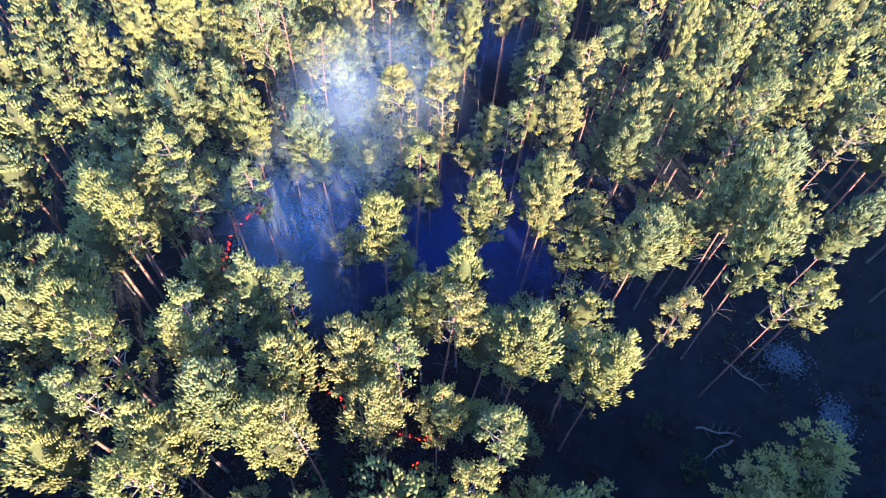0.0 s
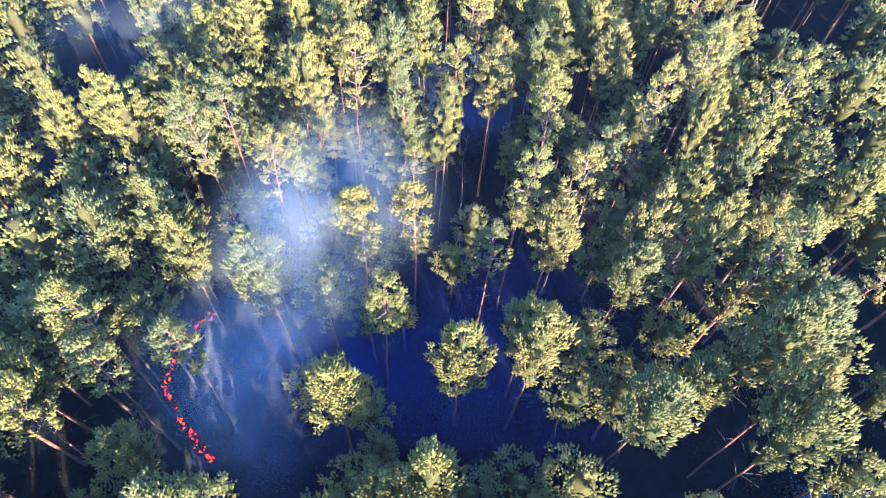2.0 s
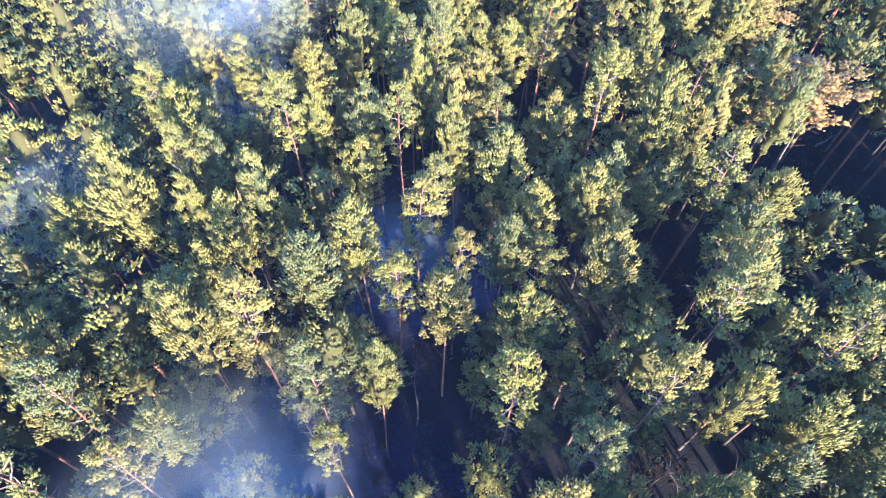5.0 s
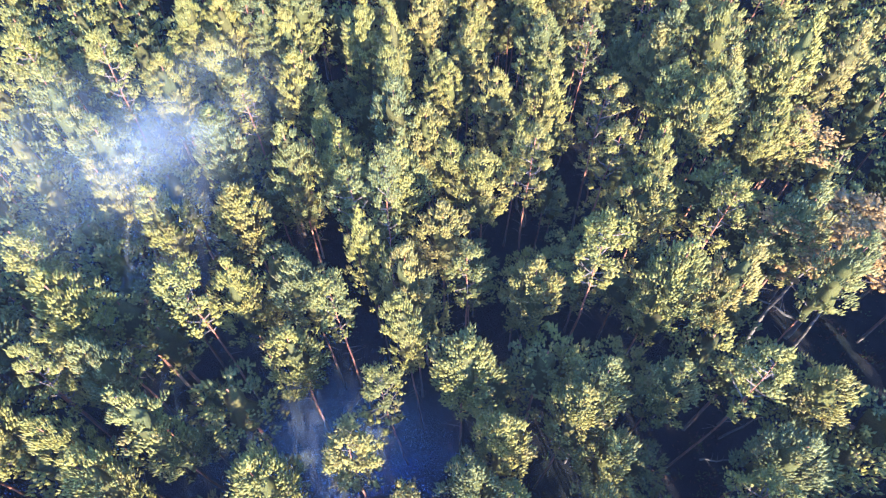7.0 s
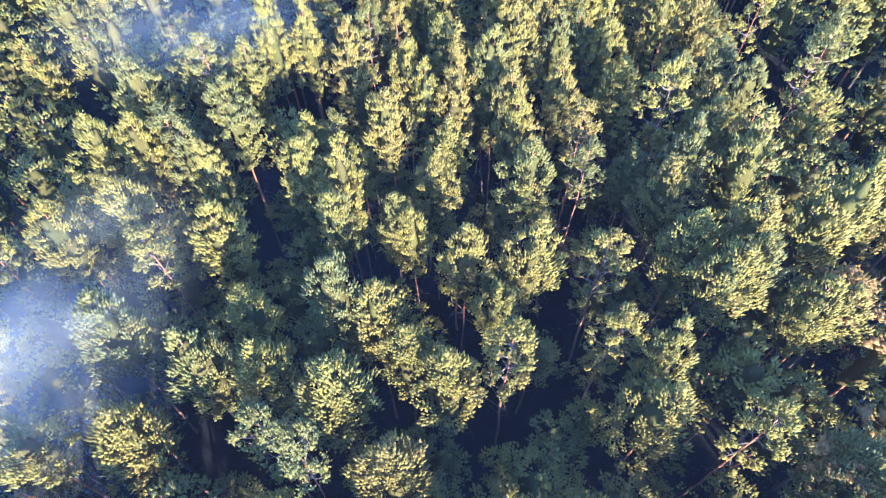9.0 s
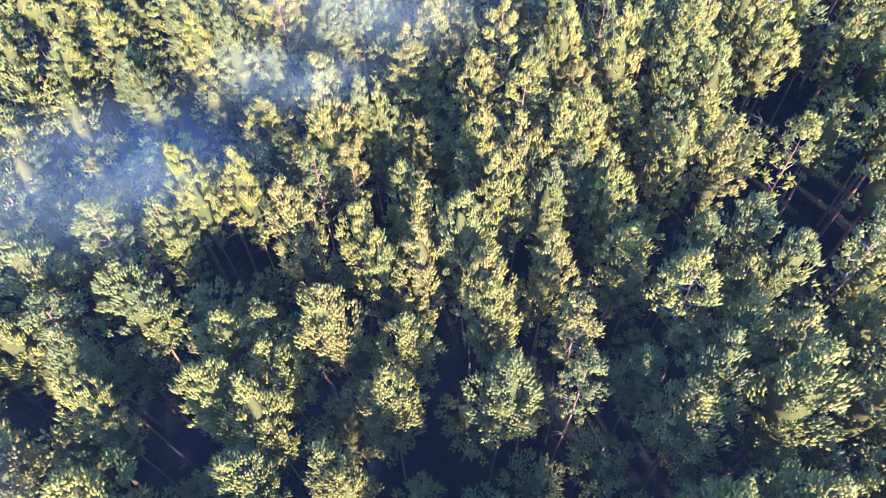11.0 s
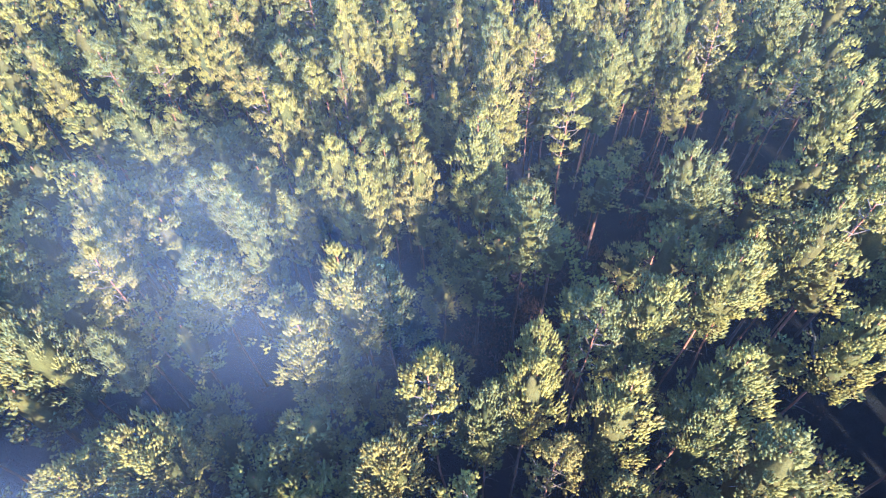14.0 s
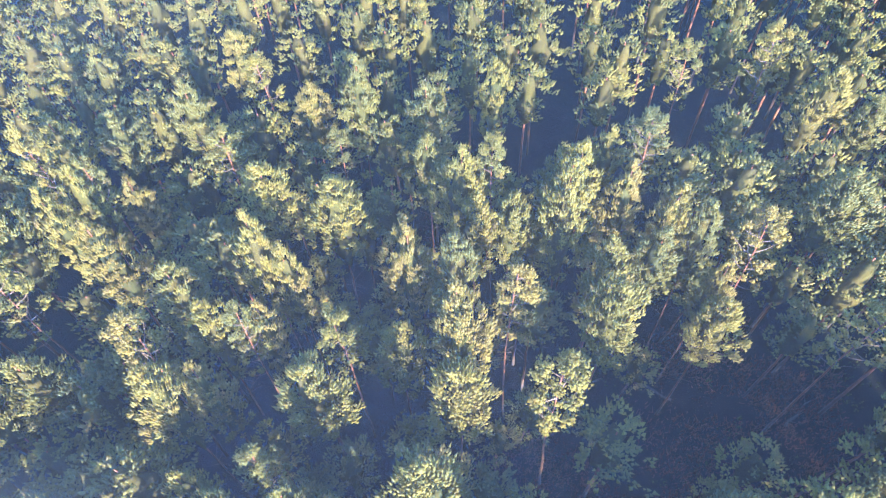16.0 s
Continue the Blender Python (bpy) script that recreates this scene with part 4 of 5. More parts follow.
young_pine(0.57, 136.84, 12.2, 1.26)
young_pine(-4.80, 41.51, 10.3, 1.09)
young_pine(5.00, 92.43, 9.7, 1.24)
young_pine(9.89, 33.73, 10.6, 1.29)
young_pine(8.56, 85.97, 9.9, 1.22)
young_pine(10.22, 90.76, 9.8, 1.32)
young_pine(10.15, 105.52, 10.0, 1.06)
young_pine(9.30, 131.34, 11.7, 1.20)
young_pine(-5.43, 114.99, 11.0, 1.34)
young_pine(-10.13, 119.12, 10.5, 1.33)
young_pine(-4.39, 110.28, 9.9, 1.27)
young_pine(7.16, 99.43, 10.1, 1.39)
young_pine(-12.55, 76.44, 10.7, 1.23)
young_pine(-4.05, 19.44, 10.1, 1.12)
young_pine(-10.42, 72.82, 11.9, 1.39)
young_pine(-12.86, 72.52, 10.7, 1.16)
young_pine(-0.43, 60.22, 11.8, 1.15)
young_pine(8.12, 36.71, 11.6, 1.30)
young_pine(-15.12, 28.37, 9.9, 1.07)
young_pine(-6.25, 27.11, 9.7, 1.20)
young_pine(3.04, 68.85, 11.9, 1.13)
young_pine(-7.27, 116.35, 12.1, 1.17)
young_pine(-8.93, 67.56, 11.3, 1.34)
young_pine(-0.56, 132.67, 12.0, 1.30)
young_pine(-14.67, 97.82, 10.4, 1.40)
young_pine(-0.24, 5.22, 12.2, 1.17)
young_pine(-10.96, 29.94, 11.5, 1.28)
young_pine(1.36, 116.03, 10.5, 1.09)
young_pine(-11.91, 80.54, 9.9, 1.09)
young_pine(3.59, 129.22, 12.0, 1.32)
young_pine(-11.04, 93.53, 11.9, 1.11)
young_pine(-9.95, 34.15, 10.2, 1.20)
young_pine(-1.84, 86.72, 11.4, 1.23)
young_pine(2.49, 79.73, 10.2, 1.10)
young_pine(-6.62, 102.49, 11.1, 1.19)
young_pine(-7.07, 128.53, 10.9, 1.37)
young_pine(-14.95, 67.54, 10.3, 1.15)
young_pine(3.09, 5.64, 10.5, 1.33)
young_pine(8.09, 44.98, 10.4, 1.15)
young_pine(7.26, 70.42, 9.6, 1.26)
young_pine(6.75, 66.28, 12.1, 1.32)
young_pine(2.33, 138.65, 10.3, 1.33)
young_pine(-0.92, 116.48, 11.1, 1.38)
young_pine(2.92, 16.11, 11.6, 1.12)
young_pine(7.05, 41.18, 10.2, 1.29)
young_pine(18.1, 12.2, 9.4, 1.55)
young_pine(20.4, 11.8, 9.4, 1.5)

# ---- more pines ahead and towards the sides, which are joined to the far wood ----
side_pine(9.1, 43.0, 14.0, 1.45)
side_pine(-21.7, 21.7, 13.6, 1.44)
side_pine(-17.3, 39.7, 14.1, 1.45)
side_pine(-20.6, 42.4, 13.9, 1.39)
side_pine(-8.6, 26.6, 11.7, 1.38)
side_pine(-33.5, 71.9, 14.1, 1.45)
side_pine(13.2, 68.3, 13.1, 1.45)
side_pine(-10.9, 57.5, 13.1, 1.39)
side_pine(-32.6, 110.1, 13.6, 1.45)
side_pine(-29.8, 98.8, 13.7, 1.45)
side_pine(8.4, 112.2, 13.3, 1.45)
side_pine(13.8, 117.7, 12.9, 1.45)
side_pine(-34.7, 128.4, 13.7, 1.36)
side_pine(-37.6, 126.3, 13.4, 1.45)
side_pine(-21.9, 130.5, 13.1, 1.45)
side_pine(-19.1, 125.9, 13.7, 1.45)
side_pine(-9.8, 131.7, 11.9, 1.45)
side_pine(-13.9, 131.1, 12.6, 1.45)
side_pine(11.3, 136.0, 14.2, 1.45)
side_pine(18.5, 135.0, 13.3, 1.45)
side_pine(19.7, 132.0, 14.1, 1.45)
side_pine(4.2, 107.5, 13.5, 1.45)
side_pine(-30.0, 142.0, 13.1, 1.45)
side_pine(-36.8, 139.3, 13.9, 1.45)
side_pine(-27.5, 141.7, 13.8, 1.45)
side_pine(-37.9, 136.3, 13.1, 1.45)
side_pine(-20.5, 145.2, 13.3, 1.45)
side_pine(-16.1, 142.9, 13.1, 1.45)
side_pine(-13.8, 146.3, 13.8, 1.45)
side_pine(-4.7, 147.8, 13.6, 1.45)
side_pine(-2.4, 149.0, 14.0, 1.45)
side_pine(-7.1, 145.2, 13.5, 1.45)
side_pine(3.8, 147.8, 13.9, 1.45)
side_pine(11.2, 150.6, 13.9, 1.42)
side_pine(16.8, 150.0, 13.3, 1.45)
side_pine(19.5, 147.1, 13.7, 1.45)
side_pine(11.3, 142.0, 13.2, 1.45)
side_pine(2.8, 144.2, 13.2, 1.45)
side_pine(-2.5, 143.3, 13.5, 1.45)
side_pine(-10.9, 136.2, 13.9, 1.45)
side_pine(-33.0, 135.2, 13.2, 1.38)
side_pine(-29.8, 126.1, 13.8, 1.45)
side_pine(-15.9, 112.7, 13.8, 1.45)
side_pine(-37.7, 111.0, 13.0, 1.45)
side_pine(-27.3, 106.3, 13.7, 1.45)
side_pine(-30.0, 105.9, 13.3, 1.39)
side_pine(-17.3, 88.1, 13.7, 1.45)
side_pine(19.6, 119.6, 13.5, 1.45)
side_pine(22.0, 120.7, 13.8, 1.45)
side_pine(-42.0, 141.1, 13.6, 1.45)
side_pine(-39.9, 142.3, 13.3, 1.36)
side_pine(-36.3, 142.9, 13.0, 1.42)
side_pine(-32.8, 143.5, 13.3, 1.45)
side_pine(-12.3, 141.2, 13.2, 1.38)
side_pine(-28.5, 137.0, 13.4, 1.45)
side_pine(-29.8, 134.9, 13.5, 1.45)
side_pine(-36.4, 133.1, 13.0, 1.45)
side_pine(-19.5, 135.6, 13.7, 1.45)
side_pine(-11.3, 148.8, 13.4, 1.45)
side_pine(1.7, 150.1, 13.0, 1.45)
side_pine(7.0, 150.3, 12.9, 1.45)
side_pine(13.9, 150.0, 13.4, 1.45)
side_pine(16.1, 152.6, 12.8, 1.45)
side_pine(17.3, 145.9, 13.2, 1.45)
side_pine(20.5, 151.8, 13.8, 1.45)
side_pine(6.1, 139.7, 13.1, 1.45)
side_pine(-32.3, 128.3, 13.3, 1.38)
side_pine(16.8, 130.5, 13.8, 1.45)
side_pine(-34.7, 84.7, 13.3, 1.43)
side_pine(-30.4, 87.6, 13.5, 1.45)
side_pine(-25.3, 76.9, 13.2, 1.45)
side_pine(-26.7, 72.8, 13.7, 1.43)
side_pine(-14.2, 80.0, 13.4, 1.45)
side_pine(19.4, 89.1, 13.3, 1.45)
side_pine(17.8, 83.5, 13.2, 1.45)
side_pine(-10.3, 50.0, 13.0, 1.45)
side_pine(-17.0, 149.1, 13.4, 1.45)
side_pine(-4.7, 158.0, 13.9, 1.45)
side_pine(-9.4, 162.8, 15.2, 1.45)
side_pine(-26.3, 148.0, 14.7, 1.45)
side_pine(-31.3, 159.7, 13.3, 1.45)
side_pine(-4.4, 163.7, 13.9, 1.45)
side_pine(21.2, 138.9, 13.8, 1.45)
side_pine(-17.7, 158.2, 13.8, 1.45)
side_pine(-17.8, 153.3, 13.3, 1.45)
side_pine(-25.2, 152.0, 14.5, 1.45)
side_pine(19.0, 157.7, 15.4, 1.45)
side_pine(23.1, 143.6, 13.6, 1.45)
side_pine(-25.8, 164.0, 14.9, 1.45)
side_pine(-7.5, 166.6, 15.2, 1.45)
side_pine(-38.0, 164.5, 12.9, 1.45)
side_pine(6.4, 155.2, 15.1, 1.45)
side_pine(7.5, 169.9, 13.9, 1.45)
side_pine(-7.2, 171.8, 13.7, 1.45)
side_pine(-13.3, 165.4, 13.3, 1.45)
side_pine(16.3, 138.5, 13.6, 1.45)
side_pine(-34.8, 148.3, 14.0, 1.45)
side_pine(-2.7, 171.8, 13.4, 1.45)
side_pine(-20.2, 165.9, 14.9, 1.45)
side_pine(-41.5, 171.0, 13.7, 1.45)
side_pine(-36.7, 155.2, 15.0, 1.45)
side_pine(-13.9, 156.9, 12.8, 1.45)
side_pine(-41.7, 155.4, 14.2, 1.45)
side_pine(7.0, 161.2, 13.4, 1.45)
side_pine(1.1, 161.7, 14.6, 1.45)
side_pine(-32.1, 171.4, 13.7, 1.45)
side_pine(22.3, 161.0, 13.0, 1.45)
side_pine(-15.1, 161.9, 14.9, 1.45)
side_pine(-24.2, 169.4, 13.0, 1.45)
side_pine(-27.6, 159.0, 12.8, 1.45)
side_pine(11.0, 164.6, 14.8, 1.45)
side_pine(-14.3, 171.1, 13.7, 1.45)
side_pine(-31.2, 155.5, 13.4, 1.45)
side_pine(-3.3, 167.8, 13.9, 1.45)
side_pine(-14.1, 152.6, 13.6, 1.45)
side_pine(3.7, 168.2, 14.6, 1.45)
side_pine(1.6, 171.7, 14.7, 1.45)
side_pine(16.1, 161.2, 14.1, 1.45)
side_pine(1.5, 154.6, 14.0, 1.45)
side_pine(-3.0, 154.0, 13.9, 1.45)
side_pine(-33.9, 164.8, 15.0, 1.45)
side_pine(17.1, 168.2, 14.9, 1.45)
side_pine(-8.2, 154.8, 14.2, 1.45)
side_pine(-21.2, 151.4, 14.2, 1.45)
side_pine(23.7, 154.6, 14.7, 1.45)
side_pine(-28.0, 171.1, 12.9, 1.45)
side_pine(-30.1, 146.7, 14.6, 1.45)
side_pine(-29.1, 150.7, 13.9, 1.45)
side_pine(-18.5, 169.8, 14.5, 1.45)
side_pine(-41.5, 167.0, 13.3, 1.45)
side_pine(24.9, 171.0, 13.2, 1.45)
side_pine(12.3, 154.8, 14.5, 1.45)
side_pine(-19.6, 161.5, 14.5, 1.45)
side_pine(-36.9, 169.6, 14.7, 1.45)
side_pine(-21.9, 157.8, 13.6, 1.45)
side_pine(-31.3, 167.5, 13.8, 1.45)
side_pine(-37.2, 160.6, 12.9, 1.45)
side_pine(12.2, 172.0, 14.7, 1.45)
side_pine(0.2, 165.5, 13.9, 1.45)
side_pine(24.4, 149.9, 13.9, 1.45)
side_pine(-39.5, 150.8, 14.2, 1.45)
side_pine(18.5, 164.1, 14.3, 1.45)
side_pine(-41.3, 162.3, 13.9, 1.45)
side_pine(11.8, 160.0, 14.9, 1.45)
side_pine(26.0, 163.4, 15.1, 1.45)
side_pine(7.1, 165.1, 13.9, 1.45)
side_pine(23.9, 166.6, 12.9, 1.45)
side_pine(19.2, 171.4, 13.4, 1.45)
side_pine(-7.9, 150.5, 14.0, 1.45)
side_pine(-10.0, 158.4, 13.3, 1.45)
side_pine(-38.5, 147.2, 14.0, 1.45)
side_pine(25.7, 157.8, 13.0, 1.45)
side_pine(-8.6, 141.4, 13.3, 1.45)
side_pine(-34.0, 152.5, 14.0, 1.45)
side_pine(-10.3, 169.0, 13.4, 1.45)
side_pine(10.9, 168.3, 13.9, 1.45)
side_pine(-2.2, 5.4, 14.2, 1.45)
side_pine(8.0, 5.4, 13.5, 1.45)
side_pine(-25.8, 5.5, 14.2, 1.45)
side_pine(5.5, 5.5, 14.9, 1.45)
side_pine(-23.6, 6.7, 14.7, 1.45)
side_pine(-26.6, 8.5, 13.9, 1.45)
side_pine(-26.3, 11.6, 13.3, 1.45)
side_pine(-24.2, 14.1, 10.5, 1.15)
side_pine(-26.4, 16.3, 9.8, 1.24)
side_pine(-25.0, 18.7, 9.0, 1.08)
side_pine(20.4, 22.0, 9.8, 1.20)
side_pine(19.6, 33.7, 7.9, 1.26)
side_pine(-24.3, 39.6, 13.0, 1.05)
side_pine(-6.8, 41.1, 12.7, 1.45)
side_pine(20.5, 42.7, 12.5, 1.45)
side_pine(14.3, 42.7, 13.2, 1.45)
side_pine(16.2, 46.5, 13.1, 1.45)
side_pine(20.4, 47.4, 13.8, 1.45)
side_pine(-25.1, 51.1, 13.9, 1.45)
side_pine(-23.9, 53.8, 12.7, 1.45)
side_pine(4.0, 54.6, 13.2, 1.45)
side_pine(-25.2, 56.0, 13.7, 1.45)
side_pine(-19.8, 56.1, 12.6, 1.45)
side_pine(-26.9, 60.6, 12.9, 1.45)
side_pine(-19.0, 61.8, 13.3, 1.45)
side_pine(18.7, 67.0, 10.0, 1.28)
side_pine(20.8, 68.3, 12.5, 1.45)
side_pine(18.5, 69.7, 7.7, 0.96)
side_pine(20.9, 75.6, 10.1, 1.28)
side_pine(-25.9, 80.1, 8.5, 1.00)
side_pine(-22.3, 83.9, 13.9, 1.45)
side_pine(20.5, 84.2, 10.7, 1.17)
side_pine(-26.2, 84.2, 13.4, 1.45)
side_pine(-23.1, 86.4, 12.9, 1.45)
side_pine(21.0, 87.1, 10.7, 1.25)
side_pine(-25.2, 87.8, 11.3, 1.00)
side_pine(-23.3, 89.3, 12.7, 1.45)
side_pine(-14.6, 92.2, 12.9, 1.45)
side_pine(-6.4, 95.4, 13.4, 1.45)
side_pine(-9.0, 95.9, 13.0, 1.45)
side_pine(-7.5, 98.7, 12.9, 1.45)
side_pine(19.6, 100.8, 12.7, 1.45)
side_pine(-11.0, 104.4, 13.0, 1.45)
side_pine(19.7, 115.6, 13.5, 1.45)
side_pine(19.4, 128.1, 13.6, 1.45)
side_pine(11.6, 133.3, 13.4, 1.45)
side_pine(-26.9, 134.9, 13.4, 1.45)
side_pine(8.3, 137.5, 13.1, 1.45)
side_pine(11.3, 138.7, 12.8, 1.45)
side_pine(-20.7, 5.2, 10.2, 1.56)
side_pine(-19.1, 7.0, 13.2, 1.58)
side_pine(-21.7, 7.0, 13.0, 1.22)
side_pine(7.5, 7.8, 9.7, 1.16)
side_pine(-13.4, 7.8, 10.8, 1.45)
side_pine(-16.4, 14.0, 9.7, 1.04)
side_pine(-22.2, 16.9, 12.3, 1.50)
side_pine(-20.6, 20.3, 10.7, 1.22)
side_pine(-20.2, 22.9, 12.1, 1.34)
side_pine(-17.5, 22.9, 11.9, 1.18)
side_pine(-19.0, 24.5, 10.0, 1.56)
side_pine(-20.0, 28.8, 10.7, 1.47)
side_pine(-22.5, 29.2, 11.9, 1.34)
side_pine(-18.9, 30.6, 10.7, 1.13)
side_pine(-21.8, 31.6, 12.6, 1.39)
side_pine(-21.2, 34.1, 12.9, 1.11)
side_pine(-22.0, 36.6, 13.3, 1.40)
side_pine(-16.6, 37.8, 11.9, 1.39)
side_pine(-20.1, 39.2, 10.7, 1.13)
side_pine(-16.0, 41.6, 12.4, 1.32)
side_pine(-18.7, 43.1, 9.7, 1.19)
side_pine(-17.2, 45.6, 12.4, 1.34)
side_pine(-23.2, 47.0, 12.2, 1.41)
side_pine(-21.1, 47.4, 12.1, 1.44)
side_pine(15.5, 49.2, 12.6, 1.09)
side_pine(-18.2, 53.7, 12.2, 1.38)
side_pine(14.2, 57.2, 10.5, 1.33)
side_pine(16.4, 57.9, 9.6, 1.49)
side_pine(-19.8, 58.4, 8.5, 1.24)
side_pine(-16.2, 61.5, 9.6, 1.39)
side_pine(15.1, 62.1, 8.8, 1.26)
side_pine(12.8, 63.2, 10.2, 1.08)
side_pine(-21.8, 64.8, 11.9, 1.31)
side_pine(-17.1, 65.7, 11.3, 1.49)
side_pine(-19.9, 67.8, 10.3, 1.11)
side_pine(16.3, 68.9, 10.2, 1.47)
side_pine(-17.9, 70.2, 8.5, 1.04)
side_pine(-21.8, 71.5, 8.8, 1.41)
side_pine(-18.9, 73.3, 9.1, 1.53)
side_pine(-18.2, 77.7, 10.0, 1.23)
side_pine(15.7, 78.8, 11.0, 1.19)
side_pine(-20.1, 80.2, 11.4, 1.13)
side_pine(-21.9, 81.5, 8.8, 1.11)
side_pine(15.4, 82.1, 8.7, 1.17)
side_pine(15.6, 85.6, 12.3, 1.16)
side_pine(-21.1, 86.5, 10.5, 1.39)
side_pine(-21.0, 88.7, 12.1, 1.52)
side_pine(-16.5, 90.5, 11.6, 1.46)
side_pine(-21.7, 92.2, 11.7, 1.16)
side_pine(-17.5, 92.4, 12.5, 1.12)
side_pine(-19.8, 94.3, 8.7, 1.41)
side_pine(-18.5, 96.5, 9.9, 1.17)
side_pine(-16.4, 96.9, 8.3, 1.06)
side_pine(13.9, 100.7, 9.9, 1.41)
side_pine(15.7, 102.3, 9.7, 1.36)
side_pine(-16.1, 102.4, 12.2, 1.29)
side_pine(13.3, 102.6, 10.7, 1.44)
side_pine(14.6, 104.5, 8.4, 1.13)
side_pine(-19.5, 105.4, 8.4, 1.47)
side_pine(12.0, 112.5, 8.3, 1.06)
side_pine(-21.3, 113.3, 10.9, 1.33)
side_pine(-17.1, 114.3, 9.1, 1.22)
side_pine(-18.6, 115.6, 8.7, 1.50)
side_pine(-20.5, 116.1, 12.6, 1.25)
side_pine(-20.3, 120.2, 8.5, 1.44)
side_pine(12.2, 120.9, 8.4, 1.32)
side_pine(-17.2, 127.2, 11.1, 1.26)
side_pine(-20.4, 128.8, 9.8, 1.42)
side_pine(-16.7, 132.2, 8.5, 1.19)
side_pine(13.4, 134.8, 9.7, 1.57)
side_pine(16.7, 136.0, 11.3, 1.56)
side_pine(12.9, 137.3, 11.3, 1.51)
side_pine(-22.5, 137.6, 11.0, 1.42)
side_pine(-24.5, 25.4, 14.5, 1.54)
side_pine(-24.6, 29.5, 13.2, 1.33)
side_pine(18.2, 30.9, 13.2, 1.54)
side_pine(-24.5, 31.1, 13.0, 1.43)
side_pine(-26.9, 47.6, 12.6, 1.54)
side_pine(-22.5, 50.0, 14.0, 1.54)
side_pine(23.8, 55.0, 11.6, 1.54)
side_pine(20.7, 55.3, 11.8, 1.54)
side_pine(17.2, 80.7, 14.3, 1.54)
side_pine(-30.0, 101.8, 11.8, 1.54)
side_pine(-19.7, 107.9, 13.7, 1.35)
side_pine(-24.4, 109.2, 14.6, 1.54)
side_pine(-26.4, 110.0, 14.0, 1.54)
side_pine(-29.9, 110.4, 13.5, 1.54)
side_pine(16.0, 111.7, 13.6, 1.52)
side_pine(-27.9, 114.5, 14.7, 1.54)
side_pine(16.6, 119.8, 12.9, 1.54)
side_pine(-16.6, 124.8, 14.1, 1.54)
side_pine(-16.1, 134.2, 12.2, 1.54)
side_pine(-26.0, 40.8, 11.5, 1.51)
side_pine(-22.3, 97.5, 12.2, 1.52)
side_pine(-22.8, 111.3, 12.4, 1.24)
side_pine(15.3, 31.4, 10.7, 1.17)
side_pine(-23.9, 70.4, 12.2, 1.24)
side_pine(-22.2, 118.2, 10.5, 1.20)
side_pine(14.2, 131.2, 11.2, 1.24)
side_pine(19.9, 121.7, 12.8, 1.35)
side_pine(15.5, 73.7, 12.4, 1.22)
side_pine(-16.4, 55.4, 11.9, 1.23)
side_pine(16.8, 53.1, 10.8, 1.44)
side_pine(-20.4, 133.1, 12.7, 1.38)
side_pine(-24.6, 129.4, 10.6, 1.30)
side_pine(-25.0, 67.5, 13.0, 1.36)
side_pine(20.9, 135.0, 11.9, 1.28)
side_pine(16.8, 117.4, 10.5, 1.34)
side_pine(-23.6, 59.4, 10.5, 1.42)
side_pine(-20.0, 102.2, 11.7, 1.21)
side_pine(-20.6, 51.7, 11.2, 1.43)
side_pine(14.0, 35.5, 12.3, 1.53)
side_pine(-23.9, 82.5, 10.9, 1.34)
side_pine(-26.7, 89.2, 12.4, 1.49)
side_pine(-25.8, 104.7, 10.5, 1.17)
side_pine(-26.9, 92.0, 11.7, 1.21)
side_pine(-25.8, 21.1, 10.8, 1.28)
side_pine(-26.9, 53.1, 12.0, 1.38)
side_pine(14.8, 66.2, 11.8, 1.21)
side_pine(-16.3, 53.3, 10.8, 1.51)
side_pine(15.0, 114.0, 10.8, 1.50)
side_pine(-16.5, 43.7, 10.5, 1.38)
side_pine(-23.9, 10.4, 10.7, 1.39)
side_pine(20.9, 104.5, 11.9, 1.24)
side_pine(-18.2, 138.8, 11.6, 1.50)
side_pine(-27.0, 14.2, 12.5, 1.23)
side_pine(-25.0, 42.5, 13.0, 1.49)
side_pine(-22.2, 101.9, 12.8, 1.44)
side_pine(18.5, 45.9, 12.3, 1.16)
side_pine(20.2, 71.2, 12.7, 1.29)
side_pine(18.8, 79.0, 12.6, 1.43)
side_pine(20.6, 39.5, 11.0, 1.30)
side_pine(-23.2, 103.8, 12.7, 1.49)
side_pine(-26.3, 58.3, 11.3, 1.19)
side_pine(15.3, 116.0, 11.6, 1.51)
side_pine(20.2, 28.4, 11.3, 1.38)
side_pine(-26.9, 138.4, 11.9, 1.32)
side_pine(-25.5, 114.7, 11.7, 1.45)
side_pine(-27.0, 102.2, 12.1, 1.41)
side_pine(-21.9, 40.6, 12.0, 1.28)
side_pine(18.8, 74.6, 12.1, 1.54)
side_pine(-26.6, 24.2, 11.4, 1.31)
side_pine(12.0, 57.3, 12.7, 1.16)
side_pine(-22.3, 125.5, 10.8, 1.33)
side_pine(16.8, 32.9, 12.1, 1.51)
side_pine(-21.9, 25.1, 12.3, 1.16)
side_pine(19.0, 53.5, 10.4, 1.42)
side_pine(-23.8, 20.5, 13.0, 1.50)
side_pine(18.9, 138.7, 11.2, 1.28)
side_pine(19.8, 117.6, 13.0, 1.46)
side_pine(18.4, 38.1, 11.5, 1.51)
side_pine(-23.9, 23.3, 10.5, 1.30)
side_pine(20.9, 49.4, 11.6, 1.36)
side_pine(-25.2, 27.5, 12.3, 1.32)
side_pine(14.1, 139.0, 12.3, 1.17)
side_pine(-24.2, 131.5, 10.8, 1.33)
side_pine(13.4, 70.8, 11.6, 1.30)
side_pine(-23.9, 37.2, 11.0, 1.20)
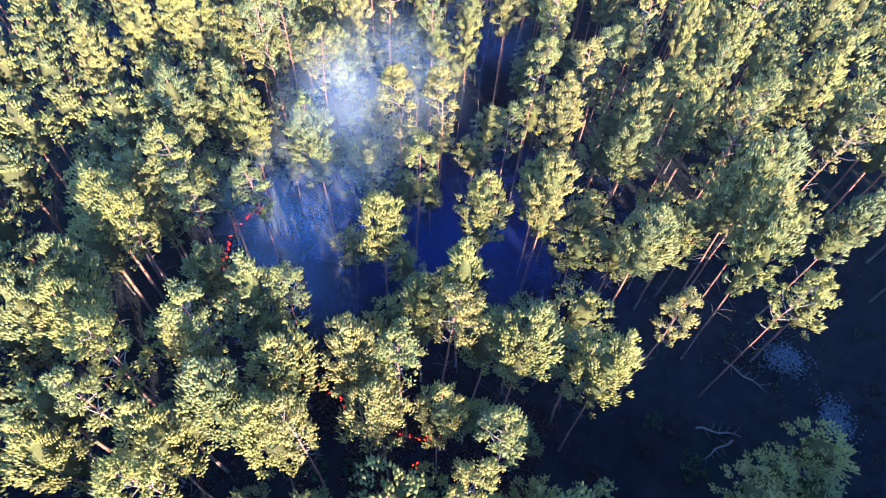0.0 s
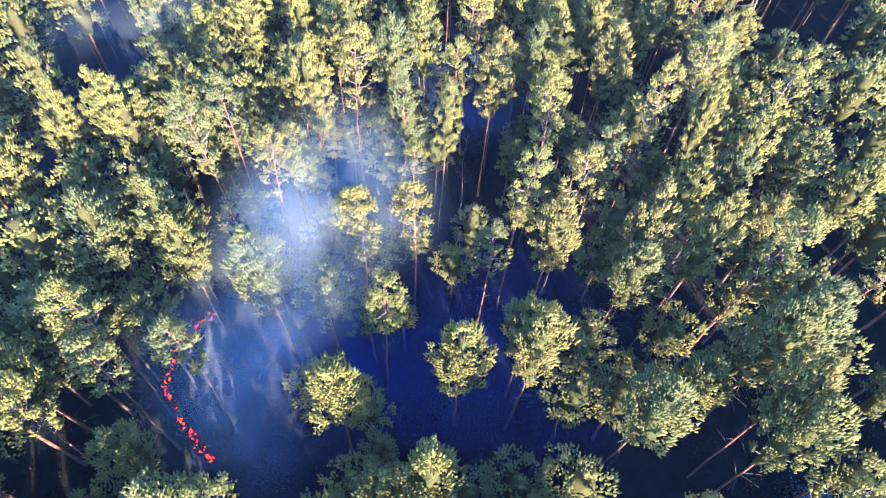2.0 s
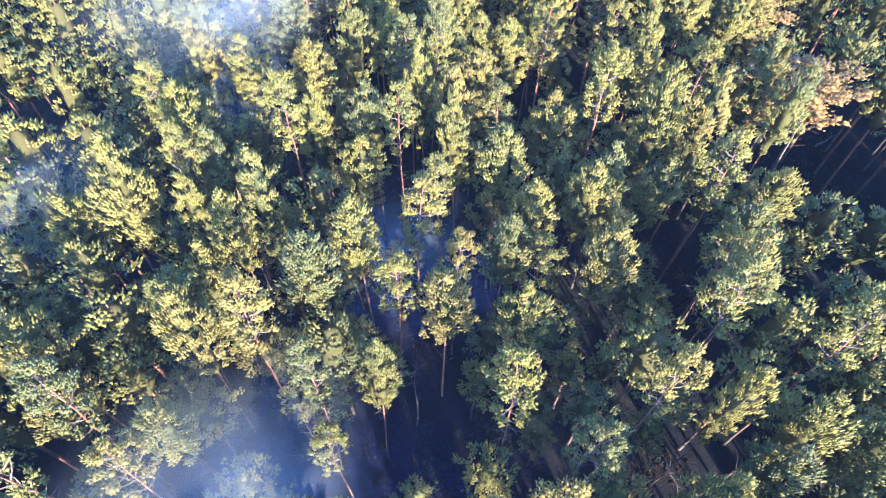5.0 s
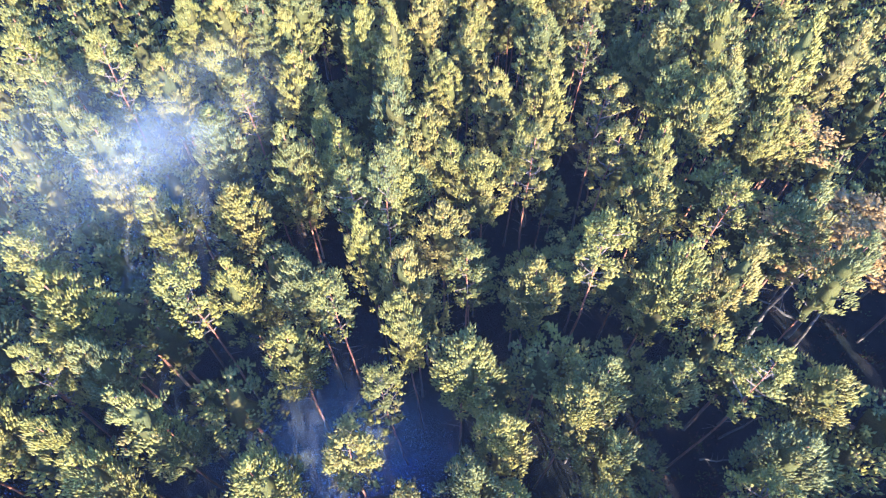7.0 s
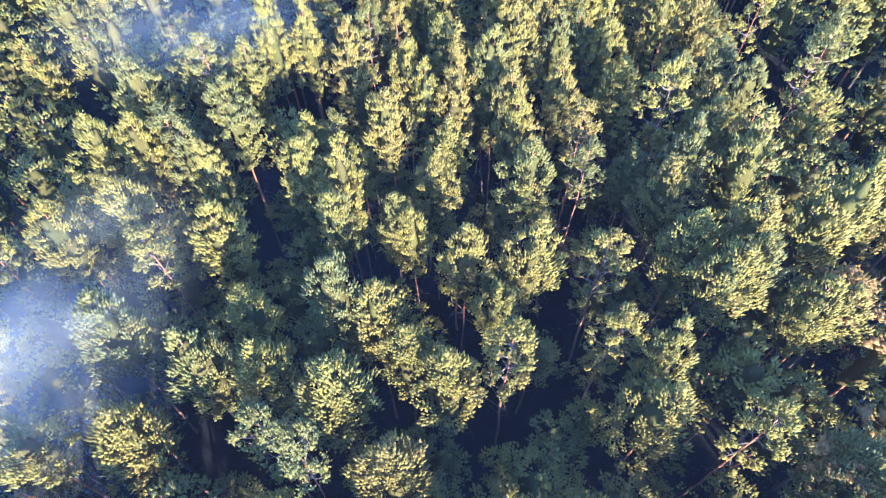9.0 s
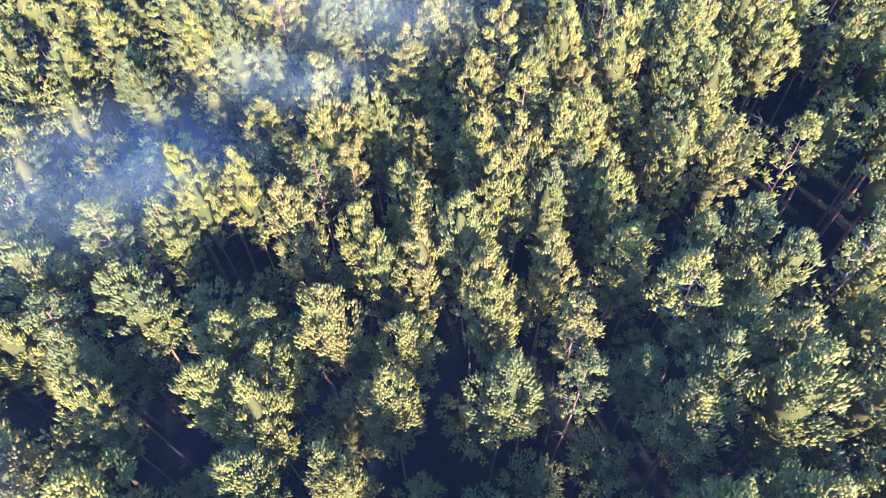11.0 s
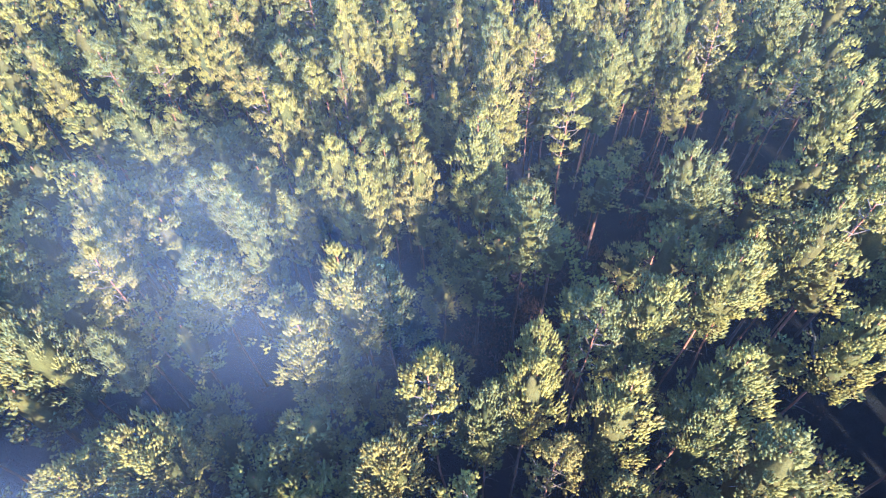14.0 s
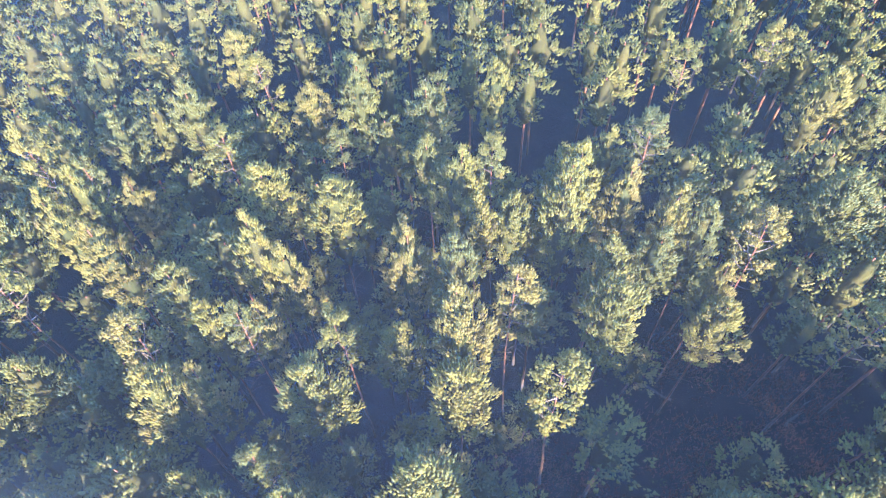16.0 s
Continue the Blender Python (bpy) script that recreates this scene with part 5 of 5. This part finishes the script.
side_pine(20.8, 113.2, 11.8, 1.26)
side_pine(-19.2, 87.1, 12.8, 1.52)
side_pine(-24.3, 48.8, 11.6, 1.30)
side_pine(-20.3, 123.9, 10.4, 1.38)
side_pine(19.9, 81.4, 12.4, 1.33)
side_pine(-23.9, 105.8, 12.2, 1.24)
side_pine(-26.9, 127.6, 13.0, 1.41)
side_pine(-22.5, 77.2, 11.0, 1.45)
side_pine(-26.9, 82.0, 11.0, 1.32)
side_pine(14.7, 128.3, 11.0, 1.28)
side_pine(-17.2, 72.3, 12.6, 1.19)
side_pine(-23.6, 91.4, 11.9, 1.24)
side_pine(-24.9, 45.4, 12.9, 1.30)
side_pine(-24.8, 61.7, 11.5, 1.39)
side_pine(-20.1, 118.2, 11.1, 1.47)
side_pine(-24.3, 121.4, 11.3, 1.41)
side_pine(-26.9, 86.8, 12.1, 1.21)
side_pine(20.5, 44.7, 12.1, 1.28)
side_pine(21.0, 90.4, 11.6, 1.46)
side_pine(-22.8, 18.8, 12.3, 1.42)
side_pine(-26.8, 68.5, 12.4, 1.24)
side_pine(14.1, 108.1, 10.5, 1.20)
side_pine(13.8, 77.3, 11.9, 1.25)
side_pine(-17.9, 129.6, 12.5, 1.20)
side_pine(-26.7, 38.2, 12.3, 1.40)
side_pine(-21.9, 57.7, 12.9, 1.52)
side_pine(-26.2, 112.1, 10.3, 1.55)
side_pine(-1.2, 112.6, 10.2, 1.37)
side_pine(2.0, 112.9, 11.0, 1.56)
side_pine(-20.6, 111.0, 9.8, 1.45)
side_pine(-2.1, 110.6, 9.4, 1.47)
side_pine(4.9, 119.8, 10.8, 1.55)
side_pine(-18.8, 112.8, 10.9, 1.50)
side_pine(-3.7, 112.3, 9.9, 1.36)
young_pine(20.6, 13.6, 8.6, 1.5)
young_pine(17.0, 10.6, 8.0, 1.4)


# ---- the wood beyond, to either side, behind and ahead ----
def far_pine(seed, sprays=74, shoots=5, rings=6, sides=8, body=0.3):
    """A pine of few faces at 15 m: the points and faces of its crown and of its stem."""
    rng = random.Random(seed)
    leaf, leaf_faces, stem, stem_faces, core, core_faces = [], [], [], [], [], []
    tube(stem, stem_faces, [Vector((0, 0, -0.2)), Vector((0.1, 0.1, 7)), Vector((0, 0, 14))], [0.11, 0.08, 0.03], 5)
    dense_crown(leaf, leaf_faces, core, core_faces, rng, lambda z: Vector((0, 0, z)), 15.0, rng.uniform(5.4, 6.8), rng.uniform(0.2, 0.9), sprays, shoots, 0.52, 0.21, rings, sides, body)
    return [np.array([tuple(v) for v in leaf]), np.array(leaf_faces), np.array([tuple(v) for v in stem]), stem_faces, np.array([tuple(v) for v in core]).reshape(-1, 3), np.array(core_faces, dtype=int).reshape(-1, 3)]


def near_flight(x, y):
    """The stretch of the wood in which the pines have full crowns."""
    left = max(-49 - 0.09 * max(0, y - 90), -26 - 0.62 * (y - 3))
    right = min(37 - 0.06 * max(0, y - 60), 25 + 0.25 * (y - 11))
    return 4 < y < 171 and left < x < right


def build_far_wood():
    rng = random.Random(21)
    cells = defaultdict(list)
    for x, y in PLANTED:
        cells[int(x // 3), int(y // 3)].append((x, y))

    def free(x, y, gap):
        i, j = int(x // 3), int(y // 3)
        return all((x - p) ** 2 + (y - q) ** 2 > gap * gap for a in (i - 1, i, i + 1) for b in (j - 1, j, j + 1) for p, q in cells[a, b])

    kinds = [far_pine(s) for s in (41, 42, 43, 74, 47)]
    # unseen pines, given thick inner bodies to keep sun off the floor
    plain = [far_pine(s, 12, 4, 4, 6, 0.66) for s in (44, 45)]
    leaf, leaf_faces, stems, stem_faces, twigs, body_faces = [], [], [], [], [], []
    low = wide = thick = 0
    spots = list(SIDE)
    for _ in range(26000):
        x, y = rng.uniform(-70, 72), rng.uniform(-60, 180)
        if open_stretch(x, y) or not free(x, y, 2.8):
            continue
        cells[int(x // 3), int(y // 3)].append((x, y))
        spots.append((x, y, rng.uniform(12.4, 15.4), rng.uniform(0.9, 1.2)))
    # unseen taller, closer wood added sunward, behind the flight's start, to block the sun
    for _ in range(9000):
        x, y = rng.uniform(6, 66), rng.uniform(-48, 4)
        if free(x, y, 1.9):
            cells[int(x // 3), int(y // 3)].append((x, y))
            spots.append((x, y, rng.uniform(14.5, 17.0), rng.uniform(1.1, 1.4)))
    for x, y, tall, s in spots:
        crown, crown_faces, trunk, trunk_faces, inner, inner_faces = kinds[rng.randrange(5)] if near_flight(x, y) else plain[rng.randrange(2)]
        h, a = tall / 15, rng.uniform(0, 6.28)
        turn = np.array([[math.cos(a) * s, -math.sin(a) * s, 0], [math.sin(a) * s, math.cos(a) * s, 0], [0, 0, h]])
        leaf.append(crown @ turn.T + (x, y, 0))
        leaf_faces.append(crown_faces + low)
        low += len(crown)
        stems.append(trunk @ turn.T + (x, y, 0))
        stem_faces += [tuple(v + wide for v in f) for f in trunk_faces]
        wide += len(trunk)
        twigs.append(inner @ turn.T + (x, y, 0))
        body_faces.append(inner_faces + thick)
        thick += len(inner)
    wood = tagged(new("far_wood"), "dense pine wood around the flight, with unseen sun-blocking pines", "trees", kind="stuff")
    tagged(part("far_crown", mesh_from("far_crown", np.concatenate(leaf).tolist(), np.concatenate(leaf_faces).tolist(), NEEDLES, True), wood), kind="stuff")
    # filler bodies of the far crowns, inner shade in their colour
    tagged(part("far_twigs", mesh_from("far_twigs", np.concatenate(twigs).tolist(), np.concatenate(body_faces).tolist(), INNER_SHADE, True), wood), kind="stuff")
    tagged(part("far_stem", mesh_from("far_stem", np.concatenate(stems).tolist(), stem_faces, BARK, True), wood), kind="stuff")


def open_stretch(x, y):
    """The stretch under the flight, where every pine is planted one by one, and the glades beside it."""
    return -27.5 < x < 21.5 and 4.5 < y < 139.5 or abs(x + 6) < 24 and 130 < y < 172 or any((x - a) ** 2 + (y - b) ** 2 < r * r for a, b, r in GLADES)


GLADES = [(26, 20, 9), (27, 12, 8), (24, 58, 6), (-31, 44, 5)]
build_far_wood()


# ---- smoke ----
def smoke_sheet(x, y, z, across, along, turn, mat, rng):
    """A round, billowing sheet."""
    s = rng.random() * 50
    rings, sides = 11, 28
    flat = [(0.0, 0.0)] + [(0.93 * r / rings * math.cos(6.2832 * k / sides), 0.93 * r / rings * math.sin(6.2832 * k / sides)) for r in range(1, rings + 1) for k in range(sides)]
    verts = [(a, b, 0.9 * noise.noise(Vector((a * 1.3 + s, b * 1.3, 1))) + 0.3 * noise.noise(Vector((a * 3 + s, b * 3, 5)))) for a, b in flat]
    faces = [(0, 1 + k, 1 + (k + 1) % sides) for k in range(sides)]
    for r in range(rings - 1):
        for k in range(sides):
            i, j = 1 + r * sides + k, 1 + r * sides + (k + 1) % sides
            faces.append((i, i + sides, j + sides, j))
    ob = new("smoke_layer", mesh_from("smoke_layer", verts, faces, mat, True))
    ob.matrix_basis = Matrix.LocRotScale((x, y, z), Euler((0, 0, radians(turn))), (across, along, 1.6))
    return ob


def plume(name, label, layers, mat):
    rng = random.Random(len(layers) * 7 + 1)
    root = tagged(new(name), label, "smoke", kind="stuff")
    root.location = (layers[0][0], layers[0][1], 0)
    for x, y, z, across, along, turn in layers:
        ob = smoke_sheet(x - layers[0][0], y - layers[0][1], z, across, along, turn, mat, rng)
        ob.parent = root
    return root


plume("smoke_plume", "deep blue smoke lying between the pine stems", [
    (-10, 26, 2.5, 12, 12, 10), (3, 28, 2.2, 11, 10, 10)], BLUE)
plume("smoke_plume", "blue-white smoke rising from the ground fire", [
    (-12.8, 20.8, 6, 7, 9.5, 10), (-11.3, 24.5, 10.5, 6.8, 10.5, -15), (-9.2, 28.5, 15, 6.2, 10, 5)], PLUME)
plume("smoke_plume", "thin smoke trailing up past a pine crown", [
    (-6.5, 33, 12, 5, 9, 10)], VEIL)
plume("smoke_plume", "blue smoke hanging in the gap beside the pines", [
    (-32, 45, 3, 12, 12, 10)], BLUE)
plume("smoke_plume", "white smoke rising beside the tall pines", [
    (-21, 58.5, 6, 8.5, 9.5, 10), (-19.5, 60.5, 11, 8, 9.5, -15), (-17.8, 63.5, 15.5, 7, 9.5, 0)], PLUME)
plume("smoke_plume", "thin smoke low in a gap of the wood", [
    (-4, 50, 5, 8, 6, 0), (-6, 49, 9.5, 7, 5, 30)], VEIL)
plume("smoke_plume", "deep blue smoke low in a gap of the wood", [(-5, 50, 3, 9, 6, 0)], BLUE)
plume("smoke_plume", "white smoke rolling over the pine crowns", [
    (-20.5, 58, 18, 9, 9, -15), (-12, 91, 18.5, 8, 5, 20)], VEIL)
plume("smoke_plume", "thin white smoke between the pines", [
    (-13, 103, 17, 15, 11, -10), (-21, 83, 17, 10, 8, 20)], VEIL)
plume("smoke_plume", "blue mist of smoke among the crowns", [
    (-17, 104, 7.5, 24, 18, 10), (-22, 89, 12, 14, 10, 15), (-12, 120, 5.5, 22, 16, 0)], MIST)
plume("smoke_plume", "thin smoke drifting over the crowns", [
    (-28, 46, 12, 10, 8, 30)], VEIL)
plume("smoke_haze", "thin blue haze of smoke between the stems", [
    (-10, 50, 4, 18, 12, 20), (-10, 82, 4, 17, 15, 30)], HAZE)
plume("smoke_haze", "navy smoke haze low between the stems, floor shade in its tint", [
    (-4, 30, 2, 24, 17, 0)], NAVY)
plume("smoke_haze", "thin hazy air over the crowns", [
    (-8, 128, 20, 60, 44, 20), (-34, 136, 22, 30, 26, 0)], AIR)
plume("smoke_haze", "faint hazy air over the crowns", [(-8, 62, 20.5, 62, 76, 0)], THIN)


# ---- the ground fire ----
def flame_mesh(seed):
    """A small leaning flame: a twisted, lobed tongue over an ember."""
    rng = random.Random(seed)
    verts, faces = [], []
    for _ in range(3):
        x, y, h = rng.uniform(-0.1, 0.1), rng.uniform(-0.1, 0.1), rng.uniform(0.15, 0.5)
        lean = Vector((rng.uniform(-0.15, 0.15), rng.uniform(-0.15, 0.15), 0))
        tube(verts, faces, [Vector((x, y, -0.05)), Vector((x, y, h * 0.35)) + lean * 0.3, Vector((x, y, h * 0.7)) + lean * 0.8, Vector((x, y, h)) + lean * 1.5], [0.05, 0.09, 0.05, 0.004], 5)
    return mesh_from("flame", verts, faces, FLAME, True)


FLAMES = [flame_mesh(s) for s in (1, 2, 3, 4)]


def fire_front(points, label, step=0.13):
    """Small flames along a line on the ground."""
    rng = random.Random(round(points[0][0] * 10))
    root = tagged(new("ground_fire"), label, "fire")
    root.location = (*points[0], 0)
    for (x0, y0), (x1, y1) in zip(points, points[1:]):
        count = max(1, int(math.hypot(x1 - x0, y1 - y0) / step))
        for k in range(count):
            if rng.random() < 0.22:
                continue
            f = (k + rng.random()) / count
            ob = part("flame", FLAMES[rng.randrange(4)], root)
            s = rng.uniform(0.28, 0.7)
            ob.matrix_basis = Matrix.LocRotScale((x0 + f * (x1 - x0) - points[0][0] + rng.gauss(0, 0.12), y0 + f * (y1 - y0) - points[0][1] + rng.gauss(0, 0.12), 0.02), Euler((0, 0, rng.uniform(0, 6.28))), (s, s, s))


fire_front([(-18.7, 28.4), (-19.8, 26.6), (-20.0, 24.6), (-19.6, 22.5), (-18.3, 21.0), (-16.6, 19.7), (-14.6, 18.4)], "winding line of red flames on the forest floor")
fire_front([(-12.9, 15.5), (-12.3, 14.8), (-9.7, 14.4), (-7.5, 13.6), (-6.7, 12.6)], "broken line of orange flames under the pines", 0.35)
fire_front([(-3.7, 12.2), (-2.1, 11.9), (-0.9, 12.4)], "short line of orange flames on brown litter")
fire_front([(-2.0, 10.6), (-1.9, 10.2)], "small orange flame on brown litter")
fire_front([(-17.0, 32.1), (-16.1, 32.7), (-14.8, 33.1)], "thin line of red flames in the smoke", 0.35)
fire_front([(-28.8, 13.1), (-28.0, 13.2)], "small red glow of embers under the pines", 0.3)


# ---- ash, shrubs and fallen wood ----
def ash_patch(x, y, wide, deep, count=900):
    """Scattered flakes of pale ash, thinner towards the rim."""
    rng = random.Random(round(x * 10))
    verts, faces = [], []
    for _ in range(count):
        px, py = rng.gauss(0, wide * 0.5), rng.gauss(0, deep * 0.5)
        n, sides, r = len(verts), rng.randrange(5, 8), rng.uniform(0.02, 0.08)
        verts.append((px, py, 0.07))
        for k in range(sides):
            a = 6.283 * k / sides
            verts.append((px + math.cos(a) * r * rng.uniform(0.6, 1.3), py + math.sin(a) * r * rng.uniform(0.6, 1.3), -0.05))
        faces += [(n, n + 1 + k, n + 1 + (k + 1) % sides) for k in range(sides)]
    ob = tagged(new("ash_patch", mesh_from("ash_patch", verts, faces, ASH, True)), "pale grey flakes of ash on the burnt forest floor", "ash", kind="stuff")
    ob.location = (x, y, 0.12)


ash_patch(22.9, 22.7, 1.6, 1.3)
ash_patch(25.8, 18.6, 1.1, 1.7)


def shrub_mesh(seed, mat, heads=7, wide=0.9, tall=0.9):
    rng = random.Random(seed)
    verts, faces = [], []
    for k in range(heads):
        a, r = k * 2.4, wide * math.sqrt((k + 0.3) / heads)
        tuft(verts, faces, Vector((math.cos(a) * r, math.sin(a) * r, tall * rng.uniform(0.45, 0.9) * (1 - 0.3 * r / wide))), rng.uniform(0.28, 0.42), rng, 14)
    return mesh_from("foliage", verts, faces, mat, True)


def build_shrub(seed, mat, label, heads=7, wide=0.9, tall=0.9):
    """A low bush: thin stems fanning out of the ground and a loose head of leaves."""
    root = tagged(new("shrub"), label, "shrub", "low bushes on the forest floor")
    rng = random.Random(seed)
    verts, faces = [], []
    for k in range(6):
        a = k * 1.05 + rng.uniform(-0.3, 0.3)
        end = Vector((math.cos(a) * wide * 0.7, math.sin(a) * wide * 0.7, tall * 0.75))
        tube(verts, faces, [Vector((0, 0, -0.15)), end * 0.5 + Vector((0, 0, 0.1)), end], [0.02, 0.014, 0.005], 4)
    part("stems", mesh_from("stems", verts, faces, TWIG), root)
    tagged(part("foliage", shrub_mesh(seed, mat, heads, wide, tall), root), kind="stuff")
    return root


GREEN_BUSH = build_shrub(61, LEAVES, "low dark green bush on the forest floor")
RED_BUSH = build_shrub(62, BROWN, "reddish-brown leafless bush on the forest floor", 9, 1.1, 1.3)
GREEN_BUSH.location = (-7.9, 8.8, 0)
RED_BUSH.location = (11.4, 40.1, 0)
for x, y, size in ((2.1, 21.4, 0.9), (-5.6, 9.6, 0.8), (4.2, 22.6, 0.7), (15.5, 13.4, 1.1), (13.2, 16.0, 0.8), (-1.0, 38.5, 0.9), (8.9, 37.2, 0.8)):
    copy_thing(GREEN_BUSH, Matrix.LocRotScale((x, y, 0), Euler((0, 0, x * 3)), (size, size, size)))
for x, y, size in ((3.7, 116.3, 1.39), (6.1, 115.9, 1.01), (7.9, 117.6, 0.92), (3.2, 113.6, 0.73), (-1.7, 110.9, 0.97), (-3.2, 109.0, 0.96), (0.1, 113.8, 1.07), (14.4, 15.6, 0.7), (12.8, 13.9, 0.8), (9.6, 11.5, 0.85), (13.6, 41.1, 1.01), (23.9, 67.3, 0.91)):
    copy_thing(RED_BUSH, Matrix.LocRotScale((x, y, 0), Euler((0, 0, x * 5)), (size, size, size)))


def build_sapling(seed):
    """A thin pale stem with a few bare twigs."""
    rng = random.Random(seed)
    root = tagged(new("bare_sapling"), "thin pale bare sapling between the pines", "tree", "bare saplings")
    spine = [Vector((0.12 * math.sin(k * 0.9), 0.1 * k * rng.uniform(0.5, 1), 1.0 * k)) for k in range(9)]
    spine[0].z = -0.2
    verts, faces = [], []
    tube(verts, faces, spine, [0.055 - 0.0055 * k for k in range(9)], 6)
    part("stem", mesh_from("stem", verts, faces, TWIG, True), root)
    verts, faces = [], []
    for k in range(16):
        foot = spine[3 + k % 5].lerp(spine[4 + k % 5], rng.random())
        a = k * 2.4
        end = foot + Vector((math.cos(a), math.sin(a), 0.9)) * rng.uniform(0.4, 1.0)
        tube(verts, faces, [foot, foot.lerp(end, 0.5) + Vector((0, 0, 0.08)), end], [0.014, 0.01, 0.004], 3)
    tagged(part("twigs", mesh_from("twigs", verts, faces, TWIG), root), kind="stuff")
    return root


SAPLING = build_sapling(71)
SAPLING.matrix_basis = Matrix.LocRotScale((-2.6, 41.1, 0), Euler((0, 0, 0)), (1, 1, 1.1))
for x, y, size, tilt, turn in ((9.8, 26.2, 1.0, 14, 80), (3.3, 30.2, 0.9, 6, 10), (-7.2, 36.8, 0.9, 8, 200), (16.4, 57.0, 1.2, 12, 60), (-4.0, 95.5, 0.9, 7, 140), (11.0, 92.0, 1.0, 9, 250)):
    copy_thing(SAPLING, Matrix.LocRotScale((x, y, 0), Euler((radians(tilt), 0, radians(turn))), (size, size, size)))


def build_log(seed):
    """A fallen limb with broken side branches, half sunk in the litter."""
    rng = random.Random(seed)
    root = tagged(new("fallen_branch"), "dead grey branch lying on the forest floor", "branch", "dead branches on the ground")
    spine = [Vector((0.5 * k - 1.5, 0.1 * math.sin(k * 1.7), 0.1 + 0.05 * rng.random())) for k in range(7)]
    verts, faces = [], []
    tube(verts, faces, spine, [0.09, 0.085, 0.075, 0.065, 0.055, 0.04, 0.02], 7)
    part("limb", mesh_from("limb", verts, faces, TWIG, True), root)
    for k in range(1, 6):
        end = spine[k] + Vector((rng.uniform(0.1, 0.5), rng.choice((-1, 1)) * rng.uniform(0.3, 0.8), rng.uniform(0.0, 0.3)))
        verts, faces = [], []
        tube(verts, faces, [spine[k], spine[k].lerp(end, 0.5), end], [0.03, 0.02, 0.006], 4)
        part("twig", mesh_from("twig", verts, faces, TWIG), root)
    return root


LOG = build_log(81)
LOG.location = (17.6, 16.2, 0)
for k, (x, y) in enumerate([(-11.8, 24.4), (5.7, 28.2), (17.3, 14.9), (19.8, 20.7), (-13.3, 25.8), (-9.5, 37.8), (13.6, 41.0), (29.1, 74.1), (20.8, 67.8), (-7.3, 53.8), (16.1, 55.5), (6.7, 69.2), (24.7, 73.5), (21.5, 102.0), (20.8, 115.7), (0.4, 112.6), (13.8, 137.7), (18.0, 127.8), (8.5, 127.6), (1.2, 129.9)]):
    copy_thing(LOG, Matrix.LocRotScale((x, y, 0.02), Euler((0, 0, k * 1.9)), [0.7 + 0.13 * (k % 5)] * 3))


def build_undergrowth():
    """Heather, moss and dead stalks over the whole floor, in drifts."""
    rng = random.Random(91)
    for name, mat, label, shift in (("undergrowth", BROWN, "low reddish-brown heather and dead stalks", 0.0), ("undergrowth", LEAVES, "low dark green moss and bilberry tufts", 40.0)):
        verts, faces = [], []
        for _ in range(5200):
            x, y = rng.uniform(-30, 32), rng.uniform(2, 150)
            if noise.noise(Vector((x * 0.16, y * 0.16, shift))) < 0.08:
                continue
            z = 0.35 * noise.noise(Vector((x * 0.09, y * 0.09, 0))) + 0.12 * noise.noise(Vector((x * 0.5, y * 0.5, 3)))
            for _ in range(7):
                way = Vector((rng.gauss(0, 0.5), rng.gauss(0, 0.5), 1)).normalized()
                sprig(verts, faces, Vector((x + rng.gauss(0, 0.22), y + rng.gauss(0, 0.22), z - 0.05)), way, rng.uniform(0.2, 0.55), rng, 0.13)
        tagged(new(name, mesh_from(name, verts, faces, mat)), label, "undergrowth", kind="stuff")


def build_heather(x0, y0, reach, count):
    """A thicket of leafless reddish heather in a clearing."""
    rng = random.Random(count)
    verts, faces = [], []
    for _ in range(count):
        a, r = rng.uniform(0, 6.28), reach * math.sqrt(rng.random())
        x, y = x0 + math.cos(a) * r, y0 + math.sin(a) * r
        if noise.noise(Vector((x * 0.35, y * 0.35, 8))) < -0.15:
            continue
        tall = rng.uniform(0.3, 1.0)
        for _ in range(8):
            way = Vector((rng.gauss(0, 0.4), rng.gauss(0, 0.4), 1)).normalized()
            sprig(verts, faces, Vector((x + rng.gauss(0, 0.25), y + rng.gauss(0, 0.25), -0.1)), way, tall * rng.uniform(0.6, 1.2), rng, 0.09)
    tagged(new("heather_thicket", mesh_from("heather_thicket", verts, faces, HEATHER)), "reddish-brown thicket of bare heather in a clearing", "heather", kind="stuff")


build_heather(14.5, 126.0, 8, 1300)
build_heather(2.0, 115.5, 7, 1100)
build_heather(-5.5, 11.0, 5, 500)
build_heather(2.5, 9.5, 6.5, 900)
build_undergrowth()
